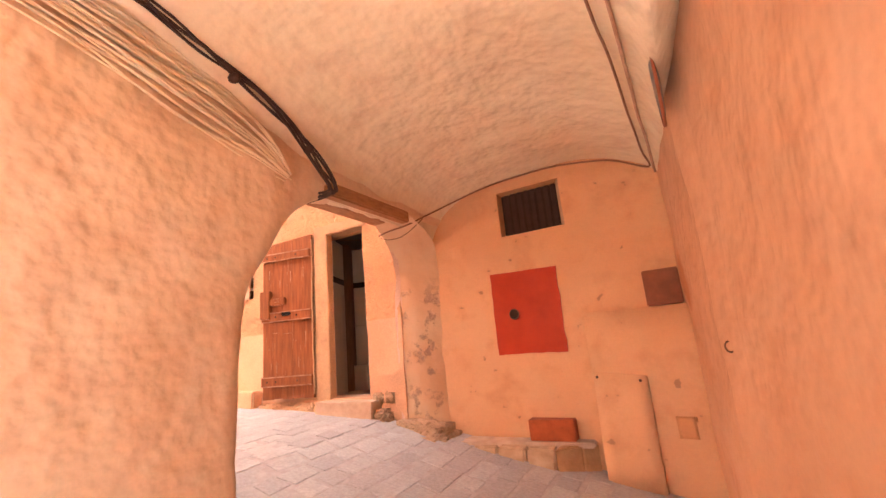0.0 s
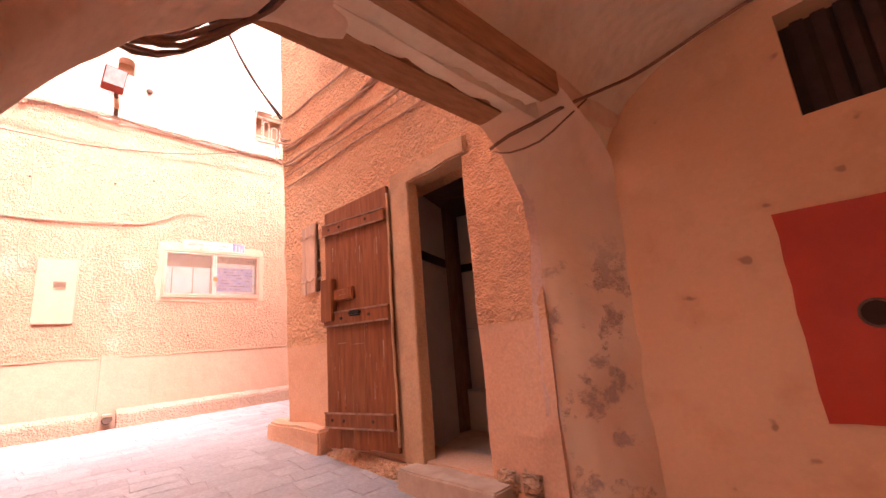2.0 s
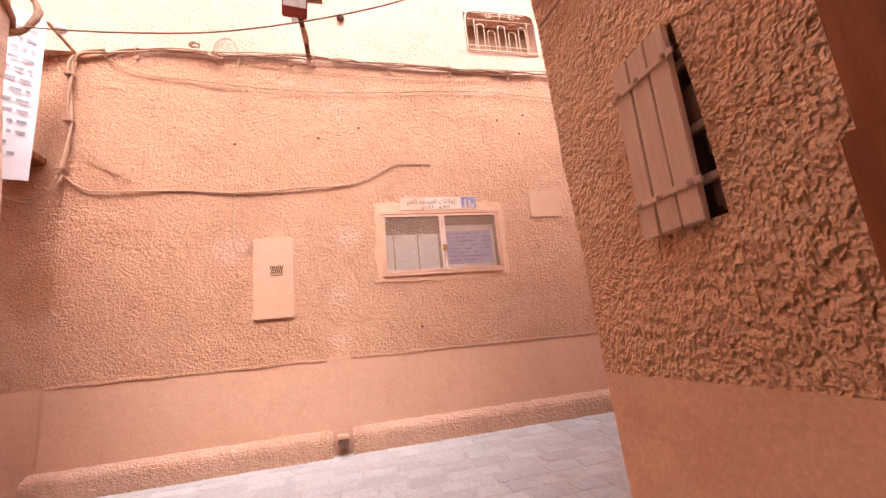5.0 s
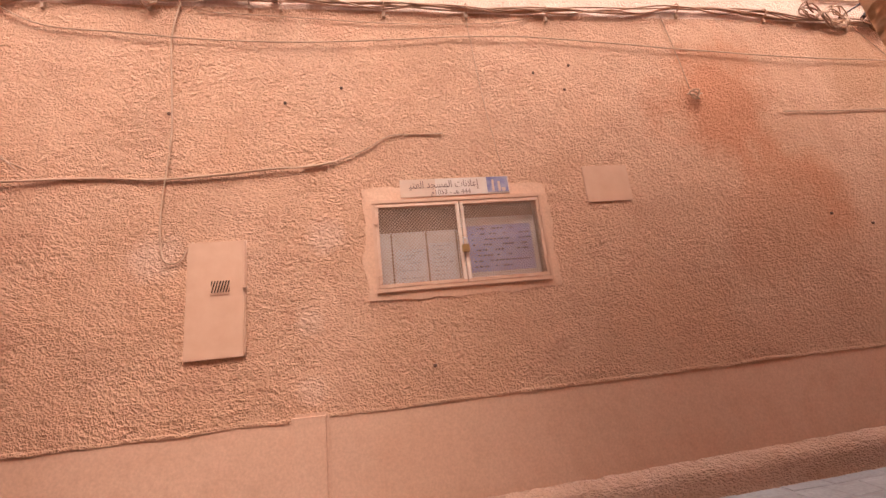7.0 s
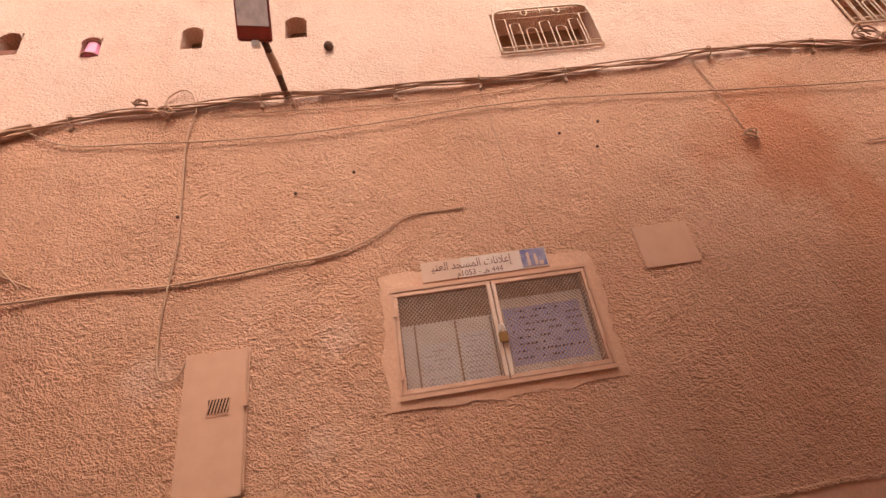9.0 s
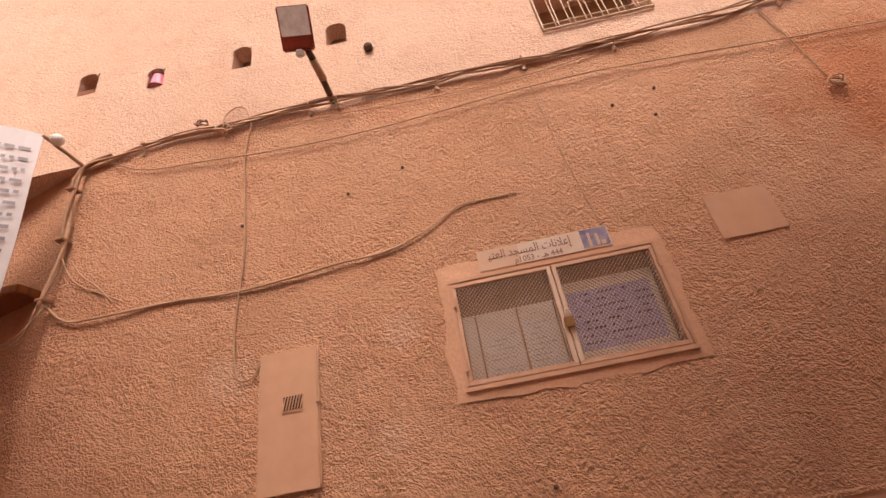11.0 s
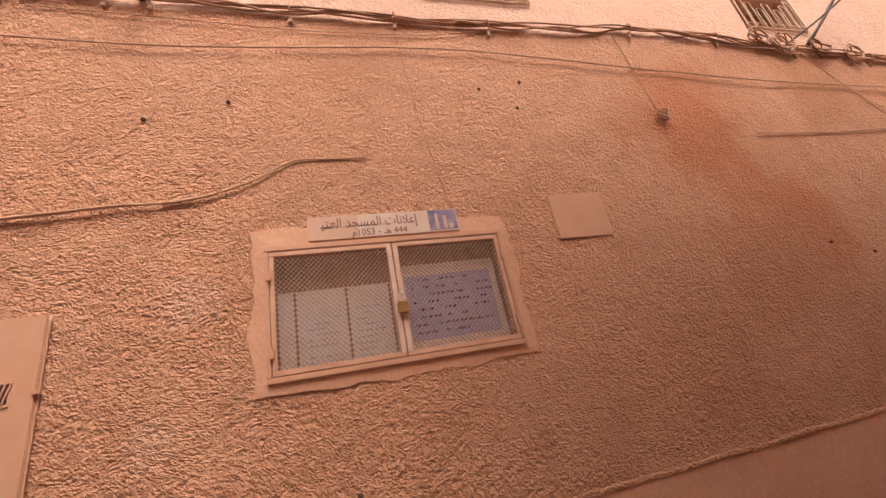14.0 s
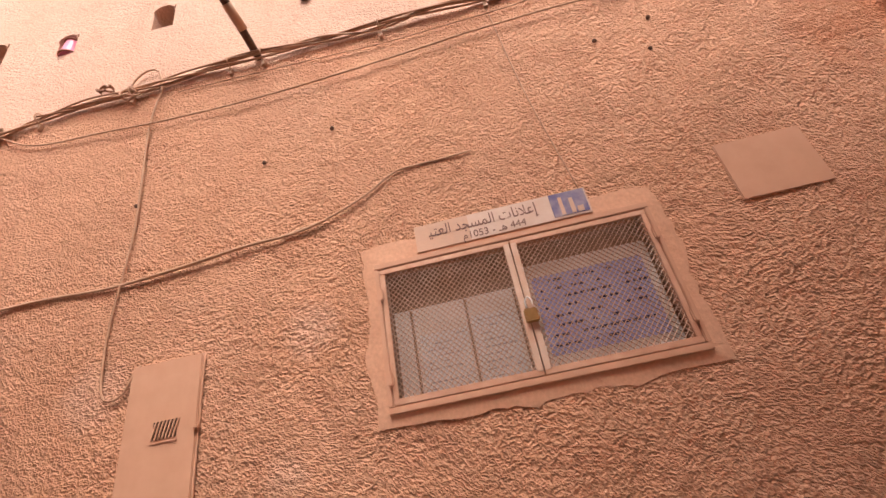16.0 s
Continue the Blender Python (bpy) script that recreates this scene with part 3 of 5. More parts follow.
def pier():
    """The flared jamb between the street wall and the end wall of the passage."""
    zs = [0.3 + 0.06 * k for k in range(30)] + [2.1, 2.15, 2.2, 2.24, 2.28, 2.32, 2.36, 2.42, 2.48, 2.53, 2.58, 2.62, 2.66, 2.69]
    edge_z = [0.3, 1.9, 2.2, 2.36, 2.48, 2.58, 2.66, 2.69]
    lx, ly = [-2.52, -2.52, -2.46, -2.38, -2.345, -2.335, -2.335, -2.33], [3.47, 3.475, 3.45, 3.30, 3.17, 3.06, 2.95, 2.86]
    rx, ry = [-2.08, -2.08, -2.08, -2.05, -2.00, -1.975, -1.97, -1.97], [3.71, 3.71, 3.70, 3.64, 3.50, 3.32, 3.10, 2.9]
    at = lambda z, row: float(np.interp(z, edge_z, row))
    verts, faces = [], []
    for z in zs:
        for j in range(25):
            t = j / 24
            p = Vector((at(z, lx) + (at(z, rx) - at(z, lx)) * t, at(z, ly) + (at(z, ry) - at(z, ly)) * t - 0.04 * math.sin(math.pi * t), z))
            p += noise.noise_vector(p * 5) * 0.014 + noise.noise_vector(p * 17) * 0.006
            verts.append(p)
    faces, skin = [], []
    for k in range(len(zs) - 1):
        z = (zs[k] + zs[k + 1]) / 2
        worn = 3.6 + 2.2 * noise.noise(Vector((0, 5, z * 3.3))) - 3.2 * max(0.0, z - 1.75)
        for j in range(24):
            faces.append((k * 25 + j, k * 25 + j + 1, (k + 1) * 25 + j + 1, (k + 1) * 25 + j))
            skin.append(1 if j < worn and z < 2.4 else 0)
    ob = mesh_ob("wall_jamb", verts, faces, [M_PIER, M_STRIP], smooth=True)
    ob.data.polygons.foreach_set("material_index", skin)
    return tagged(ob, kind="structure")


pier()

# ---- lintel ----
lintel = thing("lintel_beam", (-2.15, 2.5, 2.55), "rough brown wooden lintel across the passage mouth", "beam")
under(lintel, box_part("beam", (-2.03, -1.94, 2.0, 2.98, 2.582, 2.685), M_BEAM, None, jitter=0.008, bevel=0.012),
      box_part("beam_outer", (-2.355, -2.21, 1.98, 3.0, 2.643, 2.78), M_BEAM, None, jitter=0.008, bevel=0.012))
bm = bmesh.new()
bmesh.ops.create_grid(bm, x_segments=10, y_segments=24, size=1)
for v in bm.verts:
    v.co = Vector((-2.115 + v.co.x * 0.10, 2.5 + v.co.y * 0.50, 2.628 + v.co.x * -0.02))
    v.co += noise.noise_vector(v.co * 11) * 0.014 + noise.noise_vector(v.co * 27) * 0.006
under(lintel, part("plaster_fill", bm, M_VAULT, None, "crumbling pale plaster between the beams", smooth=True))

# ---- the end wall of the passage ----
red = thing("hatch_cover", (-1.17, END_Y, 1.31), "red painted metal hatch with a round black hole", "hatch")
bm = bmesh.new()
bmesh.ops.create_grid(bm, x_segments=8, y_segments=8, size=0.5)
for v in bm.verts:
    x, z = v.co.x, v.co.y
    edge = abs(x) > 0.49 or abs(z) > 0.49
    v.co = Vector((-1.172 + x * 0.652, END_Y - 0.012 - (0.006 * noise.noise(Vector((x * 3, z * 3, 0))) if not edge else 0), 1.695 + z * 0.765 + x * -0.012))
    if edge:
        v.co += Vector((noise.noise(v.co * 9) * 0.012, 0, noise.noise(v.co * 9 + Vector((5, 0, 0))) * 0.012))
geom = bmesh.ops.extrude_face_region(bm, geom=bm.faces[:])
bmesh.ops.translate(bm, verts=[v for v in geom["geom"] if isinstance(v, bmesh.types.BMVert)], vec=(0, 0.02, 0))
sheet = part("sheet", bm, M_RED, None)
# flat black disc on the sheet stands for the shaded hole
bm = bmesh.new()
bmesh.ops.create_cone(bm, cap_ends=True, segments=24, radius1=0.045, radius2=0.045, depth=0.012, matrix=Matrix.Translation((-1.29, END_Y - 0.022, 1.68)) @ Matrix.Rotation(radians(90), 4, "X"))
hole = part("hole", bm, M_DARK, None, "black round keyhole")
rim = tube("rim", [(-1.29 + 0.045 * math.cos(a), END_Y - 0.026, 1.68 + 0.045 * math.sin(a)) for a in [k * math.pi / 8 for k in range(17)]], 0.005, M_RUST)
under(red, sheet, hole, rim)

vent = thing("wall_vent", (-1.02, END_Y, 2.44), "dark barred ventilation opening high in the orange wall", "vent")
under(vent, box_part("backing", (-1.36, -0.68, END_Y + 0.13, END_Y + 0.16, 2.41, 2.92), M_DARK, None))
for k in range(9):
    x = -1.29 + 0.068 * k
    under(vent, box_part("bar", (x, x + 0.045, END_Y + 0.10, END_Y + 0.115, 2.44, 2.885), M_DARKBAR, None, jitter=0.003, bevel=0.003))
# added strip stands for the vent's right reveal, toned browner than the wall
under(vent, box_part("reveal_strip", (-0.735, -0.71, END_Y + 0.004, END_Y + 0.06, 2.45, 2.88), M_POST, None, "brown strip standing for the reveal of the opening", jitter=0.004))

# low wall with its board
def slab_mass(name, x0, x1, y0, y1, z0, z1, mat, n=(10, 4, 10), rough=0.012, bevel=0.03, skew=None, smooth=True):
    """A plastered or stone block with soft edges and an uneven skin."""
    bm = bmesh.new()
    box(bm, x0, x1, y0, y1, z0, z1, bevel=bevel)
    bmesh.ops.subdivide_edges(bm, edges=[e for e in bm.edges if e.calc_length() > 0.12], cuts=4, use_grid_fill=True)
    for v in bm.verts:
        if skew:
            v.co = Vector(skew(v.co))
        v.co += noise.noise_vector(v.co * 4.5) * rough + noise.noise_vector(v.co * 14) * rough * 0.4
    return part(name, bm, mat, smooth=smooth)


tagged(slab_mass("wall_low", -0.665, 0.30, 3.575, END_Y + 0.02, 0.0, 1.615, M_ORANGE, bevel=0.035), kind="structure")
tagged(slab_mass("board_panel", -0.645, -0.25, 3.545, 3.585, 0.32, 1.145, M_ORANGE, bevel=0.006, rough=0.003, skew=lambda c: (c.x, c.y - 0.004 - 0.055 * (1.15 - c.z), c.z - (c.x + 0.645) * 0.12)),
       "ochre painted flat board leaning on the low wall", "board")
for x, z in ((-0.615, 1.10), (-0.30, 1.065)):
    bm = bmesh.new()
    bmesh.ops.create_uvsphere(bm, u_segments=10, v_segments=6, radius=0.014, matrix=Matrix.Translation((x, 3.545, z)))
    tagged(part("peg", bm, M_RUST), "small rusty peg holding the ochre board", "peg", "pegs of the board")
jb = thing("junction_box", (0.0, 3.62, 1.6), "square brown box standing on the low wall", "box")
under(jb, box_part("body", (-0.155, 0.105, 3.60, 3.68, 1.618, 1.90), M_REDBROWN, None, bevel=0.008), box_part("door", (-0.135, 0.085, 3.585, 3.598, 1.64, 1.88), M_REDBROWN, None, bevel=0.006))
ring = tube("wall_ring", [(0.225 - 0.018 * math.sin(a), 2.2, 1.36 + 0.024 * math.cos(a)) for a in [k * math.pi / 6 for k in range(10)]], 0.004, M_RUST)
tagged(ring, "small rusty iron hook in the passage wall", "hook")
# added oval stands for broken plaster, its shadow put into the colour
bm = bmesh.new()
bmesh.ops.create_uvsphere(bm, u_segments=20, v_segments=14, radius=1)
for v in bm.verts:
    v.co = Vector((0.20 - 0.035 + v.co.x * 0.018, 2.05 + v.co.y * 0.12 * (1 - 0.3 * v.co.z ** 2), 2.70 + v.co.z * 0.29))
plaque = thing("plaster_hollow", (0.2, 2.05, 2.41), "pointed grey and yellow oval standing for a shadowed hollow in the plaster", "plaque")
under(plaque, part("face", bm, M_HOLLOW, None, smooth=True),
      tube("rim", [(0.163, 2.05 + 0.125 * math.cos(a) * (1 - 0.3 * math.sin(a) ** 2), 2.70 + 0.295 * math.sin(a)) for a in [k * math.pi / 12 for k in range(25)]], 0.008, M_REDBROWN, label="dark rim"))
tagged(slab_mass("wall_patch", -0.12, 0.03, 3.568, 3.60, 0.63, 0.81, M_RUSTPATCH, bevel=0.012, rough=0.006), "square brownish mortar patch on the low wall", "patch")


# bench of stone
bench = thing("stone_bench", (-1.5, 3.4, 0.2), "low step of worn ochre stone blocks along the orange wall", "bench")
marks = [-2.0, -1.74, -1.50, -1.25, -1.0]
for a, b in zip(marks, marks[1:]):
    bm = bmesh.new()
    box(bm, a + 0.006, b - 0.006, 3.40, 3.56, ground_z(b) - 0.08, 0.575, bevel=0.018, jitter=0.008)
    under(bench, part("block", bm, M_STONE, None))
bm = bmesh.new()
vs = box(bm, -1.0, -0.70, 3.40, 3.66, 0.25, 0.575, bevel=0.0)
for v in vs:
    if v.co.y < 3.5 and v.co.x > -0.8:
        v.co += Vector((-0.12, 0.16, 0))
bmesh.ops.bevel(bm, geom=bm.edges[:], offset=0.015, segments=2, affect="EDGES")
under(bench, part("end_block", bm, M_STONE2, None, "darker yellow end stone"))
bm = bmesh.new()
box(bm, -2.05, -0.72, 3.415, END_Y, 0.55, 0.592, bevel=0.012, jitter=0.004)
for v in bm.verts:
    if v.co.x > -0.9 and v.co.y < 3.5:
        v.co.y += 0.15
under(bench, part("top", bm, M_STEP, None, "pale cement top"))
tagged(box_part("clay_block", (-1.25, -0.86, 3.56, END_Y - 0.01, 0.596, 0.765), M_REDBOX, bevel=0.006, jitter=0.003), "red brown block lying on the stone bench", "block")

foot = slab_mass("wall_jamb_foot", -2.60, -1.96, 3.28, 3.75, 0.2, 0.79, M_RUBBLE, bevel=0.07, rough=0.026,
                 skew=lambda c: (c.x, c.y + 0.10 * max(0, -2.4 - c.x) + 0.05 * max(0, c.z - 0.6), c.z - 0.12 * (c.x + 2.62)))
tagged(foot, kind="structure")
tagged(slab_mass("corner_stone", -2.90, -2.61, 3.34, 3.52, 0.45, 0.885, M_RUBBLE, bevel=0.03, rough=0.02), "rough ochre corner stone at the foot of the wall", "stone")
for k, (x, z, w, h) in enumerate([(-2.80, 0.97, 0.15, 0.13), (-2.63, 0.98, 0.15, 0.14)]):
    tagged(slab_mass("rubble_stone", x - w / 2, x + w / 2, 3.455, 3.53, z - h / 2, z + h / 2, M_RUBBLE, bevel=0.02, rough=0.016), "bare rubble stone showing through the plaster", "stone", "rubble stones by the doorway")

# ---- doorway ----
tagged(slab_mass("wall_step_mass", -3.56, -2.765, 3.31, 3.80, 0.3, 0.965, M_STEP, bevel=0.010, rough=0.008, smooth=False), kind="structure")
door = thing("entrance_door", (-3.72, 3.47, 1.0), "old dark-stained plank door standing open before the rough wall", "door")
SWING = Matrix.Translation((-3.705, 3.47, 0)) @ Matrix.Rotation(radians(13.5), 4, "Z")


def leaf(name, x0, x1, y0, y1, z0, z1, mat, label="", **kw):
    """A piece of the door leaf: x runs from the hinge (0) to the free edge (-0.69), y grows towards the wall."""
    return under(door, box_part(name, (x0, x1, y0, y1, z0, z1), mat, None, label, turn=SWING, **kw))


for k in range(5):
    x0 = -0.69 + k * 0.138
    bm = bmesh.new()
    box(bm, x0 + 0.0006, x0 + 0.1374, -0.018, 0.016, 1.0 + 0.008 * (k % 2), 2.85, jitter=0.0012)
    for v in bm.verts:
        if v.co.z > 2:
            v.co.z += 0.07 * (v.co.x + 0.69) / 0.69
    bmesh.ops.bevel(bm, geom=bm.edges[:], offset=0.0015, segments=1, affect="EDGES")
    bmesh.ops.transform(bm, matrix=SWING, verts=bm.verts)
    under(door, part("plank", bm, M_WOOD))
for z0, z1 in ((2.645, 2.735), (1.90, 2.005), (1.15, 1.255)):
    leaf("batten", -0.695, -0.01, -0.048, -0.019, z0, z1, M_WOOD, bevel=0.006, jitter=0.002)
    leaf("moulding", -0.695, -0.01, -0.054, -0.046, z1 - 0.008, z1 + 0.006, M_WORN, "scuffed paler moulding", bevel=0.003)
    leaf("moulding", -0.695, -0.01, -0.054, -0.046, z0 - 0.006, z0 + 0.008, M_WORN, "scuffed paler moulding", bevel=0.003)
    for x in (-0.61, -0.49, -0.20):
        bm = bmesh.new()
        bmesh.ops.create_uvsphere(bm, u_segments=10, v_segments=6, radius=0.012, matrix=SWING @ Matrix.Translation((x, -0.050, (z0 + z1) / 2)))
        under(door, part("nail", bm, M_RUST, None, "round iron nail head"))
leaf("lock_block", -0.70, -0.565, -0.072, 0.02, 1.935, 2.275, M_WOOD, bevel=0.008, jitter=0.003)
leaf("lock_bolt", -0.575, -0.36, -0.050, -0.018, 2.09, 2.185, M_WOOD, bevel=0.01, jitter=0.003)
leaf("latch", -0.40, -0.27, -0.070, -0.048, 1.955, 2.0, M_BAND, "black iron latch", bevel=0.012)
for x, z, w in ((-0.56, 1.76, 0.10), (-0.42, 1.745, 0.13), (-0.6, 2.42, 0.007), (-0.45, 2.3, 0.006), (-0.3, 2.36, 0.008), (-0.2, 1.35, 0.006), (-0.1, 1.6, 0.008), (-0.5, 1.3, 0.006), (-0.33, 2.5, 0.006), (-0.12, 2.4, 0.006)):
    leaf("scratch", x, x + w, -0.0197, -0.0180, z, z + (0.0045 if w > 0.05 else random.uniform(0.08, 0.22)), M_WORN, "pale scuff in the stain", bevel=0, jitter=0.0015)
wear = random.Random(12)
for k in range(1, 5):
    z = 1.05
    while z < 2.8:
        h = wear.uniform(0.12, 0.5)
        if wear.random() < 0.55:
            x = -0.69 + 0.138 * k
            leaf("scratch", x - 0.003, x + 0.002, -0.0196, -0.0175, z, min(z + h, 2.84), M_SCUFF, "pale worn plank edge", bevel=0, jitter=0.0008)
        z += h + wear.uniform(0.03, 0.2)
for k in range(34):
    x, z, h = wear.uniform(-0.66, -0.03), wear.choice((1.12, 1.35, 1.6, 1.86, 2.3, 2.5, 2.6)) + wear.uniform(-0.09, 0.09), wear.uniform(0.015, 0.07)
    leaf("scratch", x, x + wear.uniform(0.003, 0.006), -0.0200, -0.0178, z, z + h, M_SCUFF if k % 3 else M_WORN, "pale scuff in the stain", bevel=0, jitter=0.0015)
for x, z, w in ((-0.52, 2.17, 0.09), (-0.50, 2.13, 0.07), (-0.47, 2.15, 0.03)):
    leaf("scratch", x, x + w, -0.0520, -0.0495, z, z + 0.005, M_WORN, "pale scuff in the stain", bevel=0, jitter=0.0015)
under(door, tube("hinge_strip", [(-3.69 + 0.004 * math.sin(9 * k), 3.445, 1.05 + 0.12 * k) for k in range(16)], 0.010, M_OLDPOST, sides=7, wobble=0.012))

frame_ob = thing("door_frame", (-3.55, 3.45, 0.97), "plastered timber door frame round the dark doorway", "door frame")
under(frame_ob, slab_mass("post", -3.66, -3.455, 3.46, 3.56, 0.93, 2.88, M_OLDPOST, bevel=0.006, rough=0.008, smooth=False),
      slab_mass("lintel", -3.68, -2.88, 3.462, 3.62, 2.862, 2.985, M_OLDPOST, bevel=0.012, rough=0.022, smooth=False))

bm = bmesh.new()
box(bm, -4.3, -2.3, 3.79, 5.0, 0.80, 0.94)
tagged(part("floor_entry", bm, M_STEP), kind="structure")
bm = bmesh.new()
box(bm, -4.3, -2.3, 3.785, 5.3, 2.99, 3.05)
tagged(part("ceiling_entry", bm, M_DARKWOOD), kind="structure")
# entry walls carry the room's shade in their base colour
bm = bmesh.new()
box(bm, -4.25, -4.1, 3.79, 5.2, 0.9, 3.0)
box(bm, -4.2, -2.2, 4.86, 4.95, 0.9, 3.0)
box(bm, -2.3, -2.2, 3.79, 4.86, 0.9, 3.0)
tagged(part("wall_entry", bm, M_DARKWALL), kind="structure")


def tiled(p, q, z0, z1, band=(2.37, 2.45)):
    """A stretch of white tiles from p to q, cut by one black course, each tile a piece of its own."""
    d = Vector((q[0] - p[0], q[1] - p[1], 0))
    place = Matrix.Translation((p[0], p[1], 0)) @ Matrix.Rotation(math.atan2(d.y, d.x), 4, "Z")
    t = thing("tile_wall", (p[0], p[1], z0), "white glazed wall tiles with one black course in the entry", "tiles", "tiled walls")
    marks = [z0, (z0 + band[0]) / 2, band[0], band[1], z1]
    for a, b in zip(marks, marks[1:]):
        black = a == band[0]
        under(t, box_part("tile", (0, d.length, -0.01, 0.01, a + 0.0015, b - 0.0015), M_BAND if black else M_TILE, None, "black tile" if black else "", bevel=0.002, turn=place))


tiled((-3.705, 3.70), (-3.97, 4.28), 0.94, 2.95)
tiled((-4.08, 4.62), (-3.80, 4.72), 1.26, 2.95)
tagged(box_part("ledge", (-4.10, -3.76, 4.45, 4.74, 0.94, 1.26), M_TILE, bevel=0.006), "low tiled ledge in the entry", "ledge")
tagged(box_part("entry_post", (-4.09, -3.975, 4.285, 4.45, 0.94, 2.98), M_DARKPOST, bevel=0.006, jitter=0.003), "brown wooden post beside the tiles in the entry", "post", "posts in the entry")
tagged(box_part("entry_post", (-3.80, -3.70, 4.68, 4.76, 0.94, 2.98), M_DARKPOST, bevel=0.006, jitter=0.003), "brown wooden post beside the tiles in the entry", "post", "posts in the entry")
tagged(box_part("partition", (-3.70, -2.35, 4.62, 4.66, 0.94, 2.02), M_TILE2, bevel=0.004), "plastered half wall at the back of the entry, shade in its colour", "partition")
for p, q in (((-4.1, 3.9, 2.985), (-3.2, 4.8, 2.985)), ((-3.75, 4.7, 2.985), (-2.9, 3.8, 2.985)), ((-4.0, 4.75, 2.985), (-2.4, 4.75, 2.985))):
    tagged(tube("ceiling_strip", [p, q], 0.008, M_DARKPOST, sides=4), "thin wooden strip on the dark ceiling of the entry", "strip", "ceiling strips")

# ---- small shutter ----
sh = thing("window_shutter", (-5.0, 3.44, 2.26), "half open ochre painted plank shutter with two iron straps", "shutter")
for k in range(3):
    x0 = -5.12 + k * 0.092
    under(sh, box_part("plank", (x0 + 0.002, x0 + 0.088, 3.435, 3.460, 2.26, 2.925), M_PAINT, None, bevel=0.003, jitter=0.002))
for z in (2.80, 2.37):
    under(sh, box_part("strap", (-5.13, -4.82, 3.425, 3.434, z, z + 0.022), M_PAINT, None, bevel=0.003, jitter=0.002))
    for x in (-5.09, -4.99, -4.86):
        bm = bmesh.new()
        bmesh.ops.create_uvsphere(bm, u_segments=8, v_segments=6, radius=0.013, matrix=Matrix.Translation((x, 3.424, z + 0.011)))
        under(sh, part("stud", bm, M_PAINT, None))
bm = bmesh.new()
box(bm, -5.1, -4.7, 3.66, 3.70, 2.2, 3.0)
tagged(part("window_back", bm, M_DARKWALL), kind="structure")
for k, (x, z, w, h) in enumerate([(-4.83, 2.35, 0.13, 0.11), (-4.86, 2.66, 0.13, 0.15), (-4.82, 2.51, 0.12, 0.10), (-4.84, 2.85, 0.12, 0.08)]):
    tagged(slab_mass("rubble_stone", x - w / 2, x + w / 2, 3.52, 3.64, z - h / 2, z + h / 2, M_INNER_STONE, bevel=0.02, rough=0.012), "dim rubble stone inside the small window", "stone", "stones in the small window")
for z in (2.40, 2.57, 2.80):
    tagged(box_part("window_bar", (-5.02, -4.76, 3.50, 3.53, z - 0.014, z + 0.014), M_PAINT, bevel=0.004, jitter=0.003), "ochre crossbar in the small window opening", "bar", "bars of the small window")

# ---- foot of the door wall ----
tagged(slab_mass("plinth_door", -5.66, -4.62, 3.33, 3.50, 0.6, 1.09, M_DADO_DOOR, bevel=0.02, rough=0.026, smooth=False), kind="structure")
tagged(slab_mass("plinth_rubble", -4.60, -3.56, 3.38, 3.50, 0.5, 0.955, M_CREPI_BIG, bevel=0.04, rough=0.03), kind="structure")
tagged(slab_mass("plinth_lane", -5.68, -5.50, 3.36, 11, 0.6, 1.09, M_DADO_DOOR, bevel=0.02, rough=0.026, smooth=False), kind="structure")


# ---- kerb along the west wall ----
def kerb(y0, y1):
    n = max(2, int((y1 - y0) / 0.06))
    prof = [(0.0, 0.215), (0.05, 0.195), (0.095, 0.165), (0.11, 0.13), (0.12, -0.1)]
    verts, faces = [], []
    for i in range(n + 1):
        y = y0 + (y1 - y0) * i / n
        for dx, dz in prof:
            p = Vector((WALL_W + dx, y, 0.985 + 0.009 * y + dz))
            verts.append(p + noise.noise_vector(p * 9) * 0.010)
    m = len(prof)
    faces = [(i * m + j, (i + 1) * m + j, (i + 1) * m + j + 1, i * m + j + 1) for i in range(n) for j in range(m - 1)]
    faces += [tuple(range(m)), tuple(n * m + k for k in range(m))]
    return tagged(mesh_ob("plinth_west", verts, faces, M_KERB), kind="structure")


def drip(y0, y1):
    """The ragged lower lip of the roughcast over the smooth dado."""
    n = int((y1 - y0) / 0.035)
    verts = []
    for k in range(n + 1):
        y = y0 + (y1 - y0) * k / n
        z = 1.86 + 0.012 * noise.noise(Vector((0, y * 3, 0))) + 0.010 * noise.noise(Vector((3, y * 19, 0)))
        out = 0.009 + 0.005 * noise.noise(Vector((7, y * 14, 0)))
        verts += [(WALL_W - 0.012, y, z + 0.035), (WALL_W + out, y, z + 0.016), (WALL_W + out, y, z), (WALL_W - 0.012, y, z - 0.004)]
    faces = [(k * 4 + j, k * 4 + 4 + j, k * 4 + 5 + j, k * 4 + 1 + j) for k in range(n) for j in range(3)]
    return tagged(mesh_ob("trim_roughcast", verts, faces, M_CREPI), kind="structure")


drip(-0.14, 8.98)
kerb(-0.2, 2.22)
kerb(2.40, 8.95)
tagged(box_part("chase_plaster", (WALL_W - 0.02, WALL_W + 0.025, 2.18, 2.42, ground_z(WALL_W), 1.90), M_DADO, bevel=0.02, jitter=0.006), kind="structure")
drain = thing("drain_spout", (WALL_W + 0.03, 2.31, 1.08), "rusty drain pipe end with a loose ochre cap in the kerb", "drain")
bm = bmesh.new()
bmesh.ops.create_cone(bm, cap_ends=True, segments=16, radius1=0.05, radius2=0.05, depth=0.12, matrix=Matrix.Translation((WALL_W + 0.09, 2.31, 1.11)) @ Matrix.Rotation(radians(80), 4, "Y"))
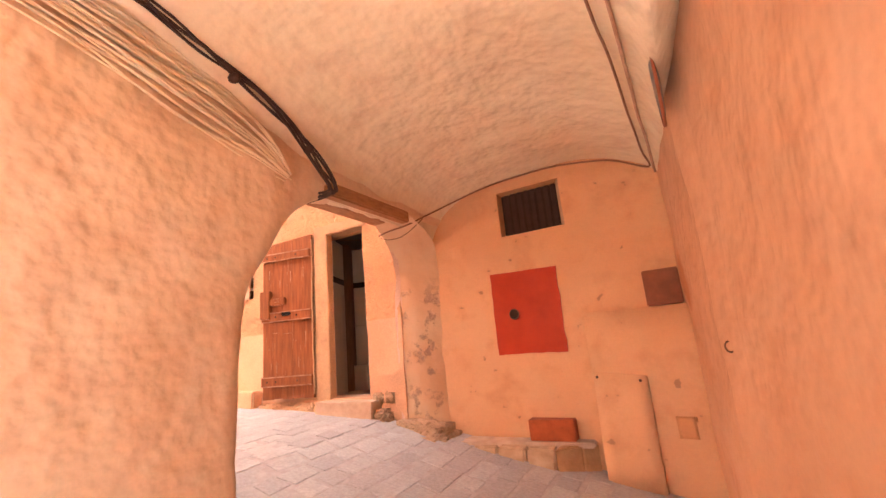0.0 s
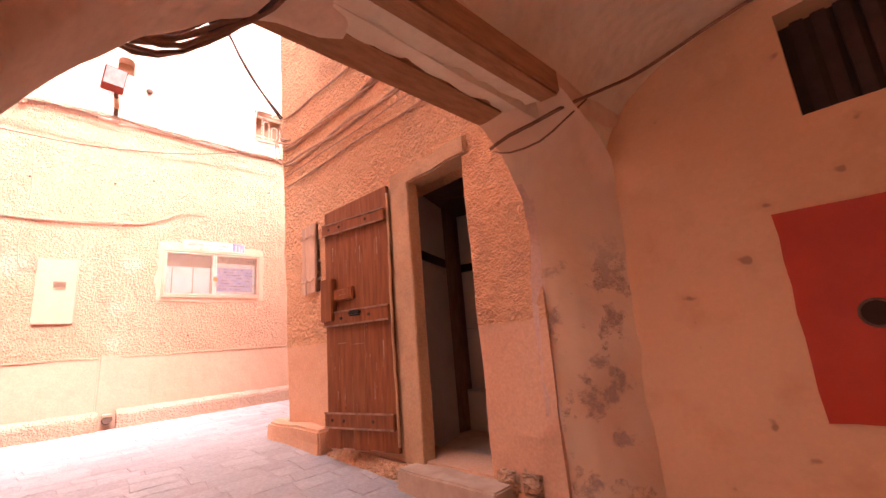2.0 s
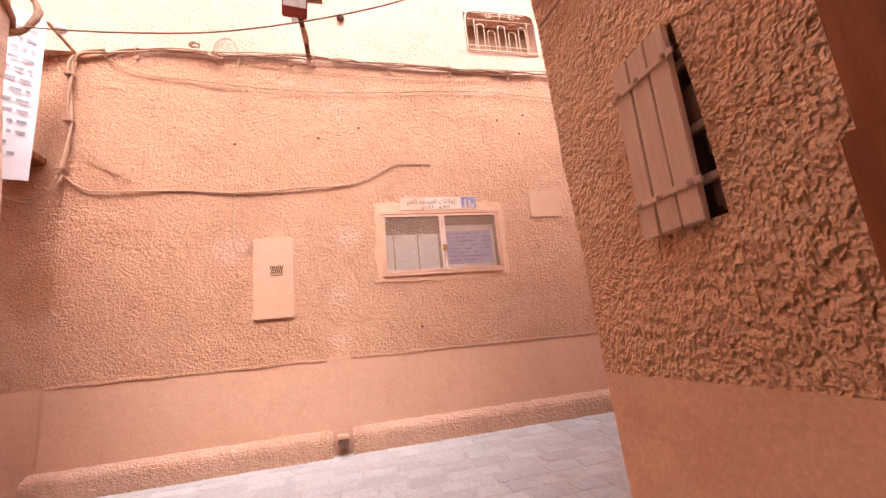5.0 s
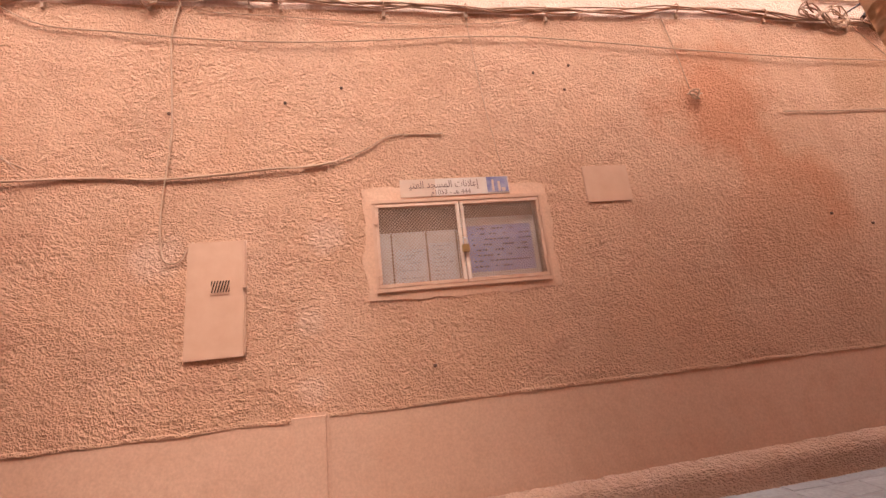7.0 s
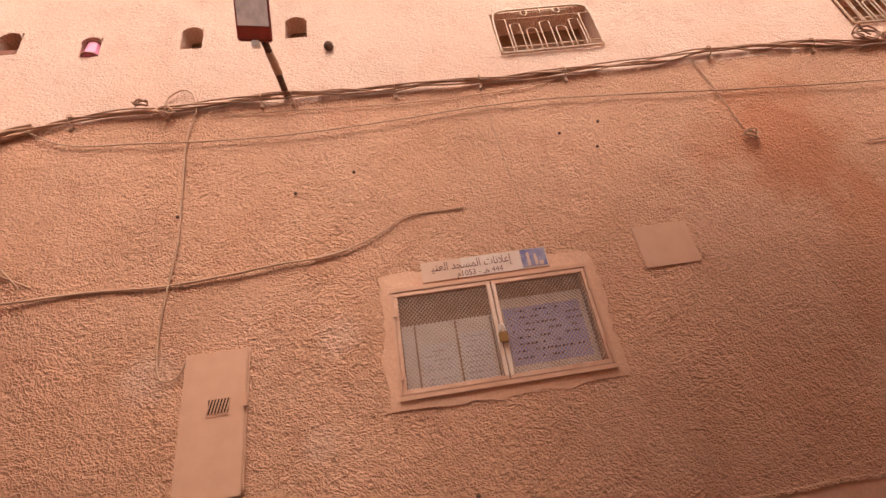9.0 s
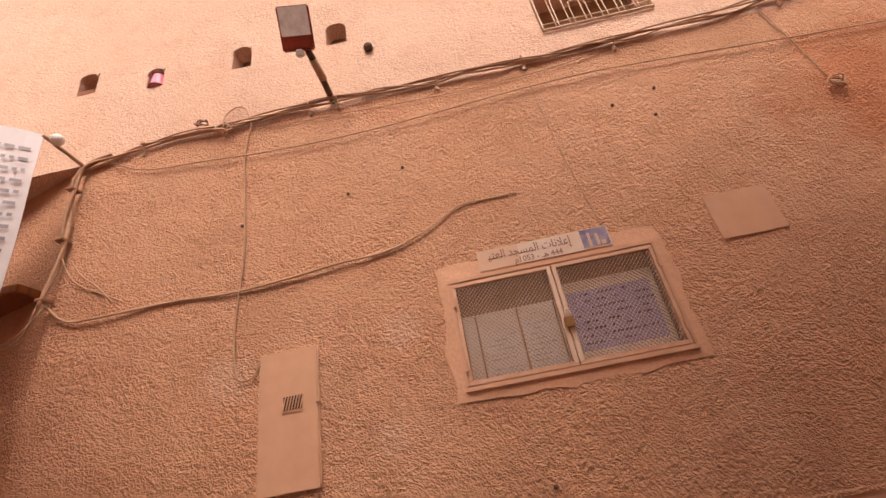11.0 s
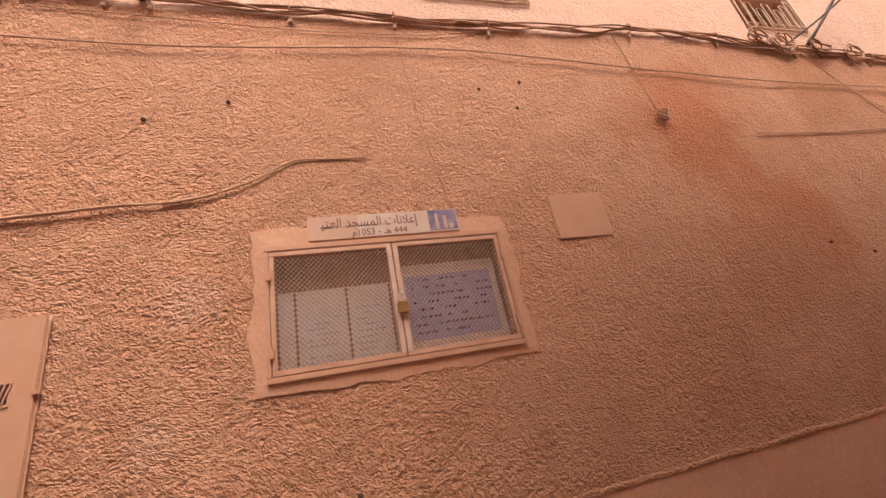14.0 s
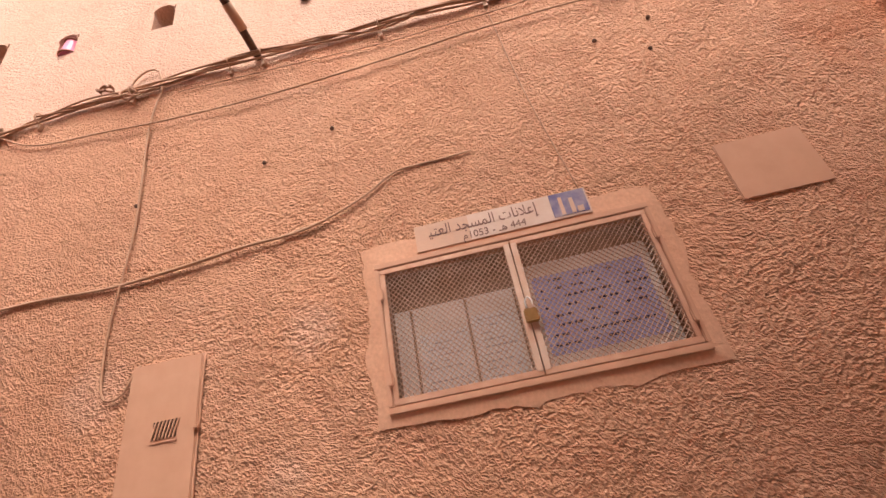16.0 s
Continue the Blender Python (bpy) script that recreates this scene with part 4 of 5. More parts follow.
under(drain, part("pipe", bm, M_RUST, None), box_part("cap", (WALL_W + 0.03, WALL_W + 0.16, 2.26, 2.36, 1.15, 1.18), M_METAL, None, bevel=0.006, turn=None))

# ---- notice case ----
case = thing("notice_case", (WALL_W, 3.46, 2.67), "built-in notice case with two meshed doors and a hanging padlock", "notice case")
bm = bmesh.new()
box(bm, WALL_W - 0.11, WALL_W - 0.076, 2.80, 4.13, 2.68, 3.35)
box(bm, WALL_W - 0.076, WALL_W - 0.02, 2.80, 2.83, 2.68, 3.35)
box(bm, WALL_W - 0.076, WALL_W - 0.02, 4.10, 4.13, 2.68, 3.35)
under(case, part("lining", bm, M_LINING, None, "dim brown lining"))
bm = bmesh.new()
for y0, y1, z0, z1 in ((2.79, 4.15, 3.340, 3.37), (2.79, 4.15, 2.655, 2.685), (2.79, 2.812, 2.685, 3.340), (4.128, 4.15, 2.685, 3.340)):
    box(bm, WALL_W - 0.02, WALL_W + 0.026, y0, y1, z0, z1, bevel=0.004)
under(case, part("frame", bm, M_METAL, None))


def case_door(y0, y1):
    z0, z1 = 2.688, 3.337
    inner = y1 if y0 < 3 else y0
    bm = bmesh.new()
    for a0, a1, b0, b1 in ((y0, y1, z1 - 0.028, z1), (y0, y1, z0, z0 + 0.028), (y0, y0 + 0.024, z0 + 0.028, z1 - 0.028), (y1 - 0.024, y1, z0 + 0.028, z1 - 0.028)):
        if inner not in (a0, a1) or b1 - b0 < 0.1:
            box(bm, WALL_W + 0.004, WALL_W + 0.023, a0, a1, b0, b1, bevel=0.003)
    leaf = part("door", bm, M_PAINTED, None, "meshed door with pinkish ochre frame")
    a0, a1 = (inner - 0.028, inner) if y0 < 3 else (inner, inner + 0.028)
    stile = box_part("stile", (WALL_W + 0.006, WALL_W + 0.028, a0, a1, z0 + 0.02, z1 - 0.02), M_FRAME, None, "worn cream middle stile", bevel=0.003)
    under(case, stile)
    under(case, leaf)
    verts, faces = [], []
    wy, hz, t = 0.026, 0.0135, 0.0030
    ny, nz = int((y1 - y0 - 0.03) / (wy / 2)), int((z1 - z0 - 0.03) / hz)
    for r in range(nz):
        for k in range(ny):
            ya, yb = y0 + 0.015 + k * wy / 2, y0 + 0.015 + (k + 1) * wy / 2
            up = (k + r) % 2
            zc = z0 + 0.02 + r * hz
            za, zb = (zc, zc + hz) if up else (zc + hz, zc)
            b = len(verts)
            for y, z in ((ya, za), (yb, zb)):
                verts += [(WALL_W + 0.013, y, z - t), (WALL_W + 0.016, y, z), (WALL_W + 0.013, y, z + t), (WALL_W + 0.009, y, z)]
            for j in range(4):
                faces.append((b + j, b + (j + 1) % 4, b + 4 + (j + 1) % 4, b + 4 + j))
    mesh = mesh_ob("wire_mesh", verts, faces, M_WIRE)
    tagged(mesh, "expanded metal mesh, ochre and cream painted", kind="stuff")
    mesh.parent = leaf
    mesh.matrix_parent_inverse = Matrix.Identity(4)
    for z in (3.2, 2.8):
        yy = y0 if y0 < 3 else y1
        under(case, box_part("hinge", (WALL_W + 0.022, WALL_W + 0.042, yy - 0.012, yy + 0.012, z - 0.03, z + 0.03), M_METAL, None, bevel=0.005))


case_door(2.814, 3.467)
case_door(3.473, 4.126)
bm = bmesh.new()
box(bm, WALL_W + 0.035, WALL_W + 0.055, 3.448, 3.508, 2.91, 2.975, bevel=0.006)
lock = part("padlock", bm, M_BRASS, None, "small brass padlock")
under(case, lock)
sk = tube("shackle", [(WALL_W + 0.045, 3.465, 2.98), (WALL_W + 0.045, 3.465, 3.01), (WALL_W + 0.045, 3.48, 3.03), (WALL_W + 0.045, 3.495, 3.01), (WALL_W + 0.045, 3.495, 2.98)], 0.004, M_GREY)
sk.parent = lock
sk.matrix_parent_inverse = Matrix.Identity(4)

bx = WALL_W - 0.072
for y0, y1, z0, z1, mat, lab in ((2.84, 3.45, 2.69, 3.13, M_PAPER2, "large pale backing sheet in the case"), (3.49, 4.10, 2.69, 3.22, M_PAPER2, "large pale backing sheet in the case"), (2.95, 3.18, 2.71, 2.99, M_PAPER, "typed white notice sheet in the case"), (3.21, 3.41, 2.71, 3.03, M_PAPER, "typed white notice sheet in the case"),
                                 (3.53, 4.06, 2.77, 3.15, M_PAPERB, "blue printed timetable sheet in the case")):
    n = thing("notice_sheet", (bx, (y0 + y1) / 2, z0), lab, "paper", "notices in the case")
    if mat is M_PAPER2:
        under(n, box_part("paper", (bx - 0.0025, bx - 0.0005, y0, y1, z0, z1), mat, None, bevel=0))
        continue
    under(n, box_part("paper", (bx, bx + 0.003, y0, y1, z0, z1), mat, None, bevel=0))
    bm = bmesh.new()
    rows = 9 if mat is M_PAPER else 8
    for r in range(rows):
        z = z1 - (z1 - z0) * (r + 0.8) / (rows + 0.6)
        y = y0 + 0.03
        while y < y1 - 0.04:
            w = random.uniform(0.012, 0.05)
            if random.random() < 0.6:
                box(bm, bx + 0.0035, bx + 0.0045, y, y + w, z, z + (0.006 if mat is M_PAPER else 0.012))
            y += w + 0.012
    under(n, tagged(part("printed_text", bm, M_INK if mat is M_PAPERB else M_FAINT, None, "rows of small dark print"), kind="stuff"))
for y in (2.92, 3.19, 3.43):
    under(case, box_part("divider", (bx + 0.004, bx + 0.012, y, y + 0.012, 2.71, 3.12), M_LINING, None, bevel=0.001))

bm = bmesh.new()
n = 96
ring_o, ring_i = [], []
for k in range(n):
    a = 2 * math.pi * k / n
    c, s_ = math.cos(a), math.sin(a)
    f = 1 / max(abs(c) / 0.68, abs(s_) / 0.355)
    g = 1 / max(abs(c) / 0.765, abs(s_) / 0.455) * (0.97 + 0.06 * noise.noise(Vector((c * 3, s_ * 3, 4))) + 0.035 * noise.noise(Vector((c * 11, s_ * 11, 4))))
    ring_i.append(bm.verts.new((WALL_W + 0.012, 3.47 + c * f, 3.015 + s_ * f)))
    ring_o.append(bm.verts.new((WALL_W + 0.006, 3.47 + c * g, 3.035 + s_ * g)))
for k in range(n):
    bm.faces.new((ring_i[k], ring_i[(k + 1) % n], ring_o[(k + 1) % n], ring_o[k]))
geom = bmesh.ops.extrude_face_region(bm, geom=bm.faces[:])
bmesh.ops.translate(bm, verts=[v for v in geom["geom"] if isinstance(v, bmesh.types.BMVert)], vec=(-0.04, 0, 0))
tagged(part("trim_case", bm, M_DADO2, smooth=False), kind="structure")


def lettering(name, text, size, place, mat, parent, width):
    c = bpy.data.curves.new(name, "FONT")
    c.body, c.size, c.extrude, c.align_x = text, size, 0.0012, "LEFT"
    t = bpy.data.objects.new(name, c)
    scene.collection.objects.link(t)
    me = bpy.data.meshes.new_from_object(t.evaluated_get(bpy.context.evaluated_depsgraph_get()))
    bpy.data.objects.remove(t)
    k = width / max(v.co.x for v in me.vertices)
    me.transform(Matrix.Translation(place) @ Matrix.Rotation(radians(90), 4, "Z") @ Matrix.Rotation(radians(90), 4, "X") @ Matrix.Diagonal((k, 1, 1, 1)))
    me.materials.clear()
    me.materials.append(mat)
    return under(parent, tagged(new(name, me), "small dark lettering", kind="stuff"))


plate = thing("name_plate", (WALL_W + 0.03, 3.46, 3.40), "weathered pale name plate with dark Arabic lettering over the case", "sign")
under(plate, box_part("panel", (WALL_W + 0.010, WALL_W + 0.018, 3.02, 3.905, 3.385, 3.535), M_SIGN, None, bevel=0.002),
      box_part("face", (WALL_W + 0.0182, WALL_W + 0.0187, 3.30, 3.90, 3.388, 3.532), M_PLATE, None, "paler unworn face of the plate", bevel=0),
      box_part("picture", (WALL_W + 0.0185, WALL_W + 0.021, 3.72, 3.895, 3.40, 3.53), M_SKYBLUE, None, "small blue printed picture", bevel=0))
for y, w, h in ((3.76, 0.018, 0.10), (3.81, 0.02, 0.085), (3.84, 0.03, 0.03)):
    under(plate, box_part("tower", (WALL_W + 0.0215, WALL_W + 0.023, y, y + w, 3.405, 3.405 + h), M_SIGN, None, "pale tower in the picture", bevel=0))
first = "\uFE87\uFECB\uFEFC\uFEE7\uFE8E\uFE95"
second = "\uFE8D\uFEDF\uFEE4\uFEB4\uFEA0\uFEAA"
third = "\uFE8D\uFEDF\uFECC\uFE98\uFEF4"
lettering("lettering", (first + " " + second + " " + third)[::-1], 0.082, (WALL_W + 0.0195, 3.09, 3.458), M_PRINT, plate, 0.56)
lettering("lettering", "\uFEE11053 - \u0640\uFEEB 444", 0.055, (WALL_W + 0.0195, 3.26, 3.400), M_PRINT, plate, 0.32)

# ---- meter door, cover plates ----
meter = thing("meter_cabinet", (WALL_W, 1.70, 2.31), "ochre painted steel meter door with a small louvred vent", "cabinet")
under(meter, box_part("door", (WALL_W - 0.004, WALL_W + 0.021, 1.51, 1.885, 2.31, 3.12), M_METAL, None, bevel=0.004),
      box_part("vent_back", (WALL_W + 0.0215, WALL_W + 0.0230, 1.670, 1.79, 2.755, 2.835), M_DARK, None, bevel=0))
for k in range(7):
    y = 1.673 + k * 0.0185
    under(meter, box_part("slat", (-0.002, 0.003, -0.0035, 0.0035, -0.041, 0.041), M_METAL, None, bevel=0, turn=Matrix.Translation((WALL_W + 0.025, y + 0.004, 2.795)) @ Matrix.Rotation(radians(-14), 4, "X")))
under(meter, box_part("lip", (WALL_W + 0.0212, WALL_W + 0.027, 1.66, 1.80, 2.738, 2.746), M_METAL, None, bevel=0.002),
      box_part("catch", (WALL_W + 0.013, WALL_W + 0.036, 1.875, 1.905, 2.77, 2.79), M_METAL, None, bevel=0.004),
      tube("edge_rod", [(WALL_W + 0.010, 1.890, 2.31), (WALL_W + 0.010, 1.890, 3.12)], 0.006, M_METAL, sides=6))
tagged(box_part("cover_plate", (WALL_W - 0.004, WALL_W + 0.009, 4.57, 4.985, 3.27, 3.60), M_METAL, bevel=0.004), "square ochre painted steel cover plate screwed to the wall", "cover plate", "cover plates")
tagged(box_part("cover_plate", (WALL_W - 0.004, WALL_W + 0.009, 8.20, 8.58, 3.60, 3.84), M_METAL, bevel=0.004), "smaller ochre cover plate beside the far doorway", "cover plate", "cover plates")
far_box = thing("meter_cabinet", (WALL_W, 8.35, 2.53), "ochre painted steel meter door near the far doorway", "cabinet")
under(far_box, box_part("door", (WALL_W + 0.01, WALL_W + 0.03, 8.12, 8.66, 2.53, 3.10), M_METAL, None, bevel=0.004),
      box_part("vent_back", (WALL_W + 0.031, WALL_W + 0.034, 8.42, 8.50, 2.84, 2.91), M_DARK, None, bevel=0))
tagged(box_part("far_lintel", (WALL_W - 0.10, WALL_W + 0.02, 8.95, 10.3, 3.85, 3.98), M_POST, bevel=0.01), "dark timber lintel over the far doorway", "lintel")
tagged(box_part("door_1", (WALL_W - 0.22, WALL_W - 0.17, 9.0, 10.2, 0.9, 3.85), M_WOOD, bevel=0.004), kind="structure")


# ---- barred windows ----
def grille(name, y0, y1, z0, z1, label, dim=M_BARS):
    g = thing(name, (WALL_W + 0.02, (y0 + y1) / 2, z0), label, "window grille", "barred windows")
    w, h, x = y1 - y0, z1 - z0, WALL_W + 0.02
    P = lambda u, v: (x, y0 + u * w, z0 + v * h)
    loop = [P(0, 0), P(0.001, 0.8), P(0.06, 0.97), P(0.2, 1), P(0.8, 1), P(0.94, 0.97), P(0.999, 0.8), P(1, 0)]
    under(g, tube("frame", loop, 0.010, dim, sides=5), tube("frame", [P(0, 0), P(1, 0)], 0.010, dim, sides=5))
    for a, b in ((P(0, 0.78), P(1, 0.78)), (P(0.12, 0), P(0.12, 0.78)), (P(0.88, 0), P(0.88, 0.78)), (P(0, 0.12), P(1, 0.12)), (P(0.2, 0.9), P(0.8, 0.9)), (P(0.5, 0.78), P(0.5, 1.0))):
        under(g, tube("bar", [a, b], 0.006, dim, sides=4))
    for k, c in enumerate((0.2, 0.35, 0.5, 0.65, 0.8)):
        top = 0.66 if k % 2 == 0 else 0.52
        r = 0.05
        pts = [P(c - r, 0.0), P(c - r, top - 0.08), P(c - r * 0.7, top - 0.02), P(c, top), P(c + r * 0.7, top - 0.02), P(c + r, top - 0.08), P(c + r, 0.0)]
        under(g, tube("arched_bar", pts, 0.006, dim, sides=4))
    for c in (0.33, 0.67):
        under(g, tube("ring", [P(c + 0.035 * math.cos(a), 0.9 + 0.06 * math.sin(a)) for a in [k * math.pi / 5 for k in range(11)]], 0.006, dim, sides=4))
    return g


grille("window_grille", 4.03, 4.99, 5.49, 6.07, "cream painted iron grille with arched bars in a high window")
grille("window_grille", 7.51, 8.36, 5.44, 6.02, "cream painted iron grille over the darker high window")

# ---- wall niches ----
bm = bmesh.new()
for y0, y1, z0, z1 in NICHES:
    w = (y1 - y0) / 2
    for sgn, ye in ((1, y0), (-1, y1)):
        prev = None
        for k in range(5):
            a = math.pi / 2 * k / 4
            ya, yb = ye + sgn * w * (1 - math.cos(a)), None
            za = z1 - w * 0.8 + w * 0.8 * math.sin(a)
            cur = (ya, za)
            if prev:
                quad = [bm.verts.new((WALL_W + 0.012, *c)) for c in (prev, cur, (cur[0], z1 + 0.012), (prev[0], z1 + 0.012))]
                low = [bm.verts.new((WALL_W - 0.14, *c)) for c in (prev, cur)]
                bm.faces.new(quad)
                bm.faces.new((quad[0], quad[1], low[1], low[0]))
            prev = cur
tagged(part("trim_niches", bm, M_UPPER), kind="structure")
pot = thing("niche_lantern", (WALL_W - 0.05, 0.335, 5.98), "pink glass lantern set in a small wall niche", "lantern")
bm = bmesh.new()
bmesh.ops.create_cone(bm, cap_ends=True, segments=16, radius1=0.075, radius2=0.06, depth=0.17, matrix=Matrix.Translation((WALL_W - 0.05, 0.335, 6.08)))
under(pot, part("shade", bm, M_SCONCE, None), tube("rim", [(WALL_W - 0.05 + 0.078 * math.cos(a), 0.335 + 0.078 * math.sin(a), 6.0) for a in [k * math.pi / 8 for k in range(17)]], 0.008, M_REDBROWN),
      tube("rim", [(WALL_W - 0.05 + 0.063 * math.cos(a), 0.335 + 0.063 * math.sin(a), 6.17) for a in [k * math.pi / 8 for k in range(17)]], 0.008, M_REDBROWN))
tagged(box_part("red_brick", (WALL_W - 0.12, WALL_W - 0.0, -0.49, -0.31, 6.103, 6.16), M_REDBROWN, bevel=0.006), "red brick lying in the end niche", "brick")
bm = bmesh.new()
bmesh.ops.create_icosphere(bm, subdivisions=2, radius=0.045, matrix=Matrix.Translation((WALL_W + 0.02, 2.47, 5.80)))
tagged(part("pipe_stub", bm, M_RUST), "rusty pipe stub sticking out of the upper wall", "pipe stub")
lamp2 = tube("spout", [(WALL_W - 0.02, 10.3, 6.32), (WALL_W + 0.30, 10.42, 6.55)], 0.035, M_PAINT, sides=10)
tagged(lamp2, "ochre clay rain spout high on the wall", "spout")

# ---- flood light ----
flood = thing("flood_light", (WALL_W, 2.08, 5.3), "flood lamp with red brown housing on a rusty bracket", "flood lamp")
under(flood, tube("arm", [(WALL_W - 0.02, 2.10, 5.24), (-8.0, 2.08, 5.33), (-7.82, 2.05, 5.42)], 0.028, M_RUST, sides=8), tube("collar", [(-8.06, 2.09, 5.31), (-7.9, 2.065, 5.375)], 0.033, M_PIPE, sides=8, label="pale painted collar"))
tilt = Matrix.Translation((-7.71, 2.01, 5.52)) @ Matrix.Rotation(radians(8), 4, "Z") @ Matrix.Rotation(radians(36), 4, "Y")
under(flood, box_part("housing", (-0.022, 0.022, -0.125, 0.125, -0.165, 0.165), M_REDLAMP, None, bevel=0.01, turn=tilt),
      box_part("lens", (0.020, 0.026, -0.112, 0.112, -0.062, 0.155), M_GREY, None, "grey glass lens", bevel=0.002, turn=tilt))
under(flood, box_part("lens", (-0.026, -0.020, -0.112, 0.112, -0.062, 0.155), M_GREY, None, "grey glass lens", bevel=0.002, turn=tilt),
      box_part("knuckle", (-0.03, 0.03, -0.03, 0.03, -0.21, -0.16), M_WHITE, None, "white knuckle joint", bevel=0.008, turn=tilt))

# ---- banner ----
ban = thing("banner", (-7.8, -0.6, 4.0), "white printed banner hanging at the side lane", "banner")
corners = [Vector((-7.88, -0.20, 5.20)), Vector((-8.0, -0.28, 3.66)), Vector((-7.68, -1.1, 3.66)), Vector((-7.56, -1.02, 5.45))]
def on_banner(u, v, d=0.0):
    a = corners[0].lerp(corners[1], v)
    b = corners[3].lerp(corners[2], v)
    nrm = (corners[1] - corners[0]).cross(corners[3] - corners[0]).normalized()
    if nrm.x < 0:
        nrm = -nrm
    return a.lerp(b, u) + nrm * d
bverts = [on_banner(u / 8, v / 8, side * 0.004 + 0.008 * math.sin(u * 1.3 + v)) for side in (0, 1) for u in range(9) for v in range(9)]
bfaces = []
for sd in (0, 81):
    bfaces += [(sd + u * 9 + v, sd + (u + 1) * 9 + v, sd + (u + 1) * 9 + v + 1, sd + u * 9 + v + 1) for u in range(8) for v in range(8)]
under(ban, mesh_ob("cloth", bverts, bfaces, M_BANNER))
tv, tf = [], []
for r in range(13):
    v = 0.10 + 0.062 * r
    u = 0.06
    while u < 0.8:
        w = random.uniform(0.03, 0.10)
        if r in (1,) or random.random() < 0.8:
            b = len(tv)
            tv += [on_banner(u, v, 0.016), on_banner(u + w, v, 0.016), on_banner(u + w, v + 0.018, 0.016), on_banner(u, v + 0.018, 0.016)]
            tf.append((b, b + 1, b + 2, b + 3))
        u += w + 0.03
under(ban, tagged(mesh_ob("printed_text", tv, tf, M_FAINT), "lines of small dark print", kind="stuff"))
tagged(tube("banner_rod", [(-7.87, -0.20, 5.19), (-8.3, -0.1, 5.05)], 0.016, M_CABLE, sides=6), "short painted rod holding the banner", "rod")
bm = bmesh.new()
bmesh.ops.create_uvsphere(bm, u_segments=14, v_segments=8, radius=0.05, matrix=Matrix.Translation((-7.92, -0.12, 5.16)))
tagged(part("insulator", bm, M_WHITE), "round white insulator beside the banner", "insulator")
tagged(box_part("awning_board", (WALL_W - 0.44, WALL_W + 0.10, -0.95, -0.36, 3.95, 4.02), M_WOOD, bevel=0.008), "dark wooden board jutting from the recess", "board")


# ---- cables of the west wall ----
def cable(label, pts, r, mat=None, group="cables on the west wall", **kw):
    n = kw.get("strands", 1)
    if n == 1:
        return tagged(tube("cable", pts, r, mat or M_CABLE, **kw), label, "cable", group)
    bundle = thing("cable_bundle", pts[0], label, "cable", group)
    return under(bundle, *[tube("strand", pts, r, mat or M_CABLE, only=k, **kw) for k in range(n)])


X = WALL_W + 0.03
main = [(-0.19, 5.05), (0.11, 5.13), (0.39, 5.19), (1.14, 5.20), (2.06, 5.22), (3.01, 5.18), (3.75, 5.18), (4.51, 5.17), (5.42, 5.20), (5.93, 5.25), (6.83, 5.22), (7.3, 5.17), (8.21, 5.12), (9.08, 5.08), (10.29, 4.96), (11.2, 4.9)]
cable("thick bundle of painted cables along the wall", [(X, y, z) for y, z in main], 0.008, strands=4, spread=0.018, wobble=0.012, seed=3, sides=5)
cable("dark twisted power cables lying in the bundle", [(X + 0.02, y, z + 0.01) for y, z in main[2:]], 0.007, M_CABLE2, strands=2, spread=0.018, wobble=0.02, seed=9, sides=5)
cable("thin slack cable below the bundle", [(X, y, z) for y, z in ((0.07, 5.11), (0.41, 4.93), (0.97, 4.87), (1.62, 4.81), (2.51, 4.80), (3.69, 4.88), (4.43, 4.88), (5.93, 4.77), (7.29, 4.69), (9.2, 4.66), (10.9, 4.6))], 0.006, wobble=0.006)
cable("thin painted wire close under the bundle", [(X - 0.015, y, z) for y, z in ((1.5, 5.10), (2.2, 5.06), (3.0, 5.02), (3.9, 5.04), (4.5, 5.13))], 0.004, wobble=0.006)
cable("painted cable crossing the wall to the case", [(X - 0.012, y, z) for y, z in ((-0.16, 3.80), (0.02, 3.66), (0.29, 3.64), (0.81, 3.65), (1.31, 3.61), (1.71, 3.63), (2.08, 3.67), (2.35, 3.68), (2.55, 3.72))], 0.008, strands=2, spread=0.006, wobble=0.006, seed=5)
cable("thin painted wire end beyond the crossing cable", [(X - 0.018, y, z) for y, z in ((2.3, 3.68), (2.55, 3.72), (2.79, 3.82), (2.97, 3.93), (3.2, 3.935), (3.41, 3.94))], 0.0055, wobble=0.006)
cable("painted cable hanging down to the meter door", [(X - 0.012, y, z) for y, z in ((1.37, 5.2), (1.32, 4.79), (1.36, 4.07), (1.34, 3.64), (1.32, 3.26), (1.345, 3.03), (1.40, 2.98), (1.47, 3.0), (1.50, 3.07), (1.545, 3.13))], 0.0062, wobble=0.012)
cable("thin wire hanging down to the name plate", [(X - 0.018, y, z) for y, z in ((3.74, 5.18), (3.78, 4.5), (3.81, 4.11), (3.88, 3.54))], 0.0035, wobble=0.004)
cable("thin wire ending in a coiled knot", [(X - 0.015, y, z) for y, z in ((5.72, 5.2), (5.78, 4.75), (5.82, 4.35))], 0.005, wobble=0.004)
cable("thin painted wire towards the far doorway", [(X - 0.015, y, z) for y, z in ((6.77, 4.09), (7.8, 4.10), (8.75, 4.14), (8.8, 4.0), (8.9, 3.9))], 0.006, wobble=0.006)
cable("thin wire slanting down from the bundle", [(X - 0.015, y, z) for y, z in ((8.0, 5.1), (8.5, 4.5), (8.78, 4.16))], 0.004, wobble=0.006)
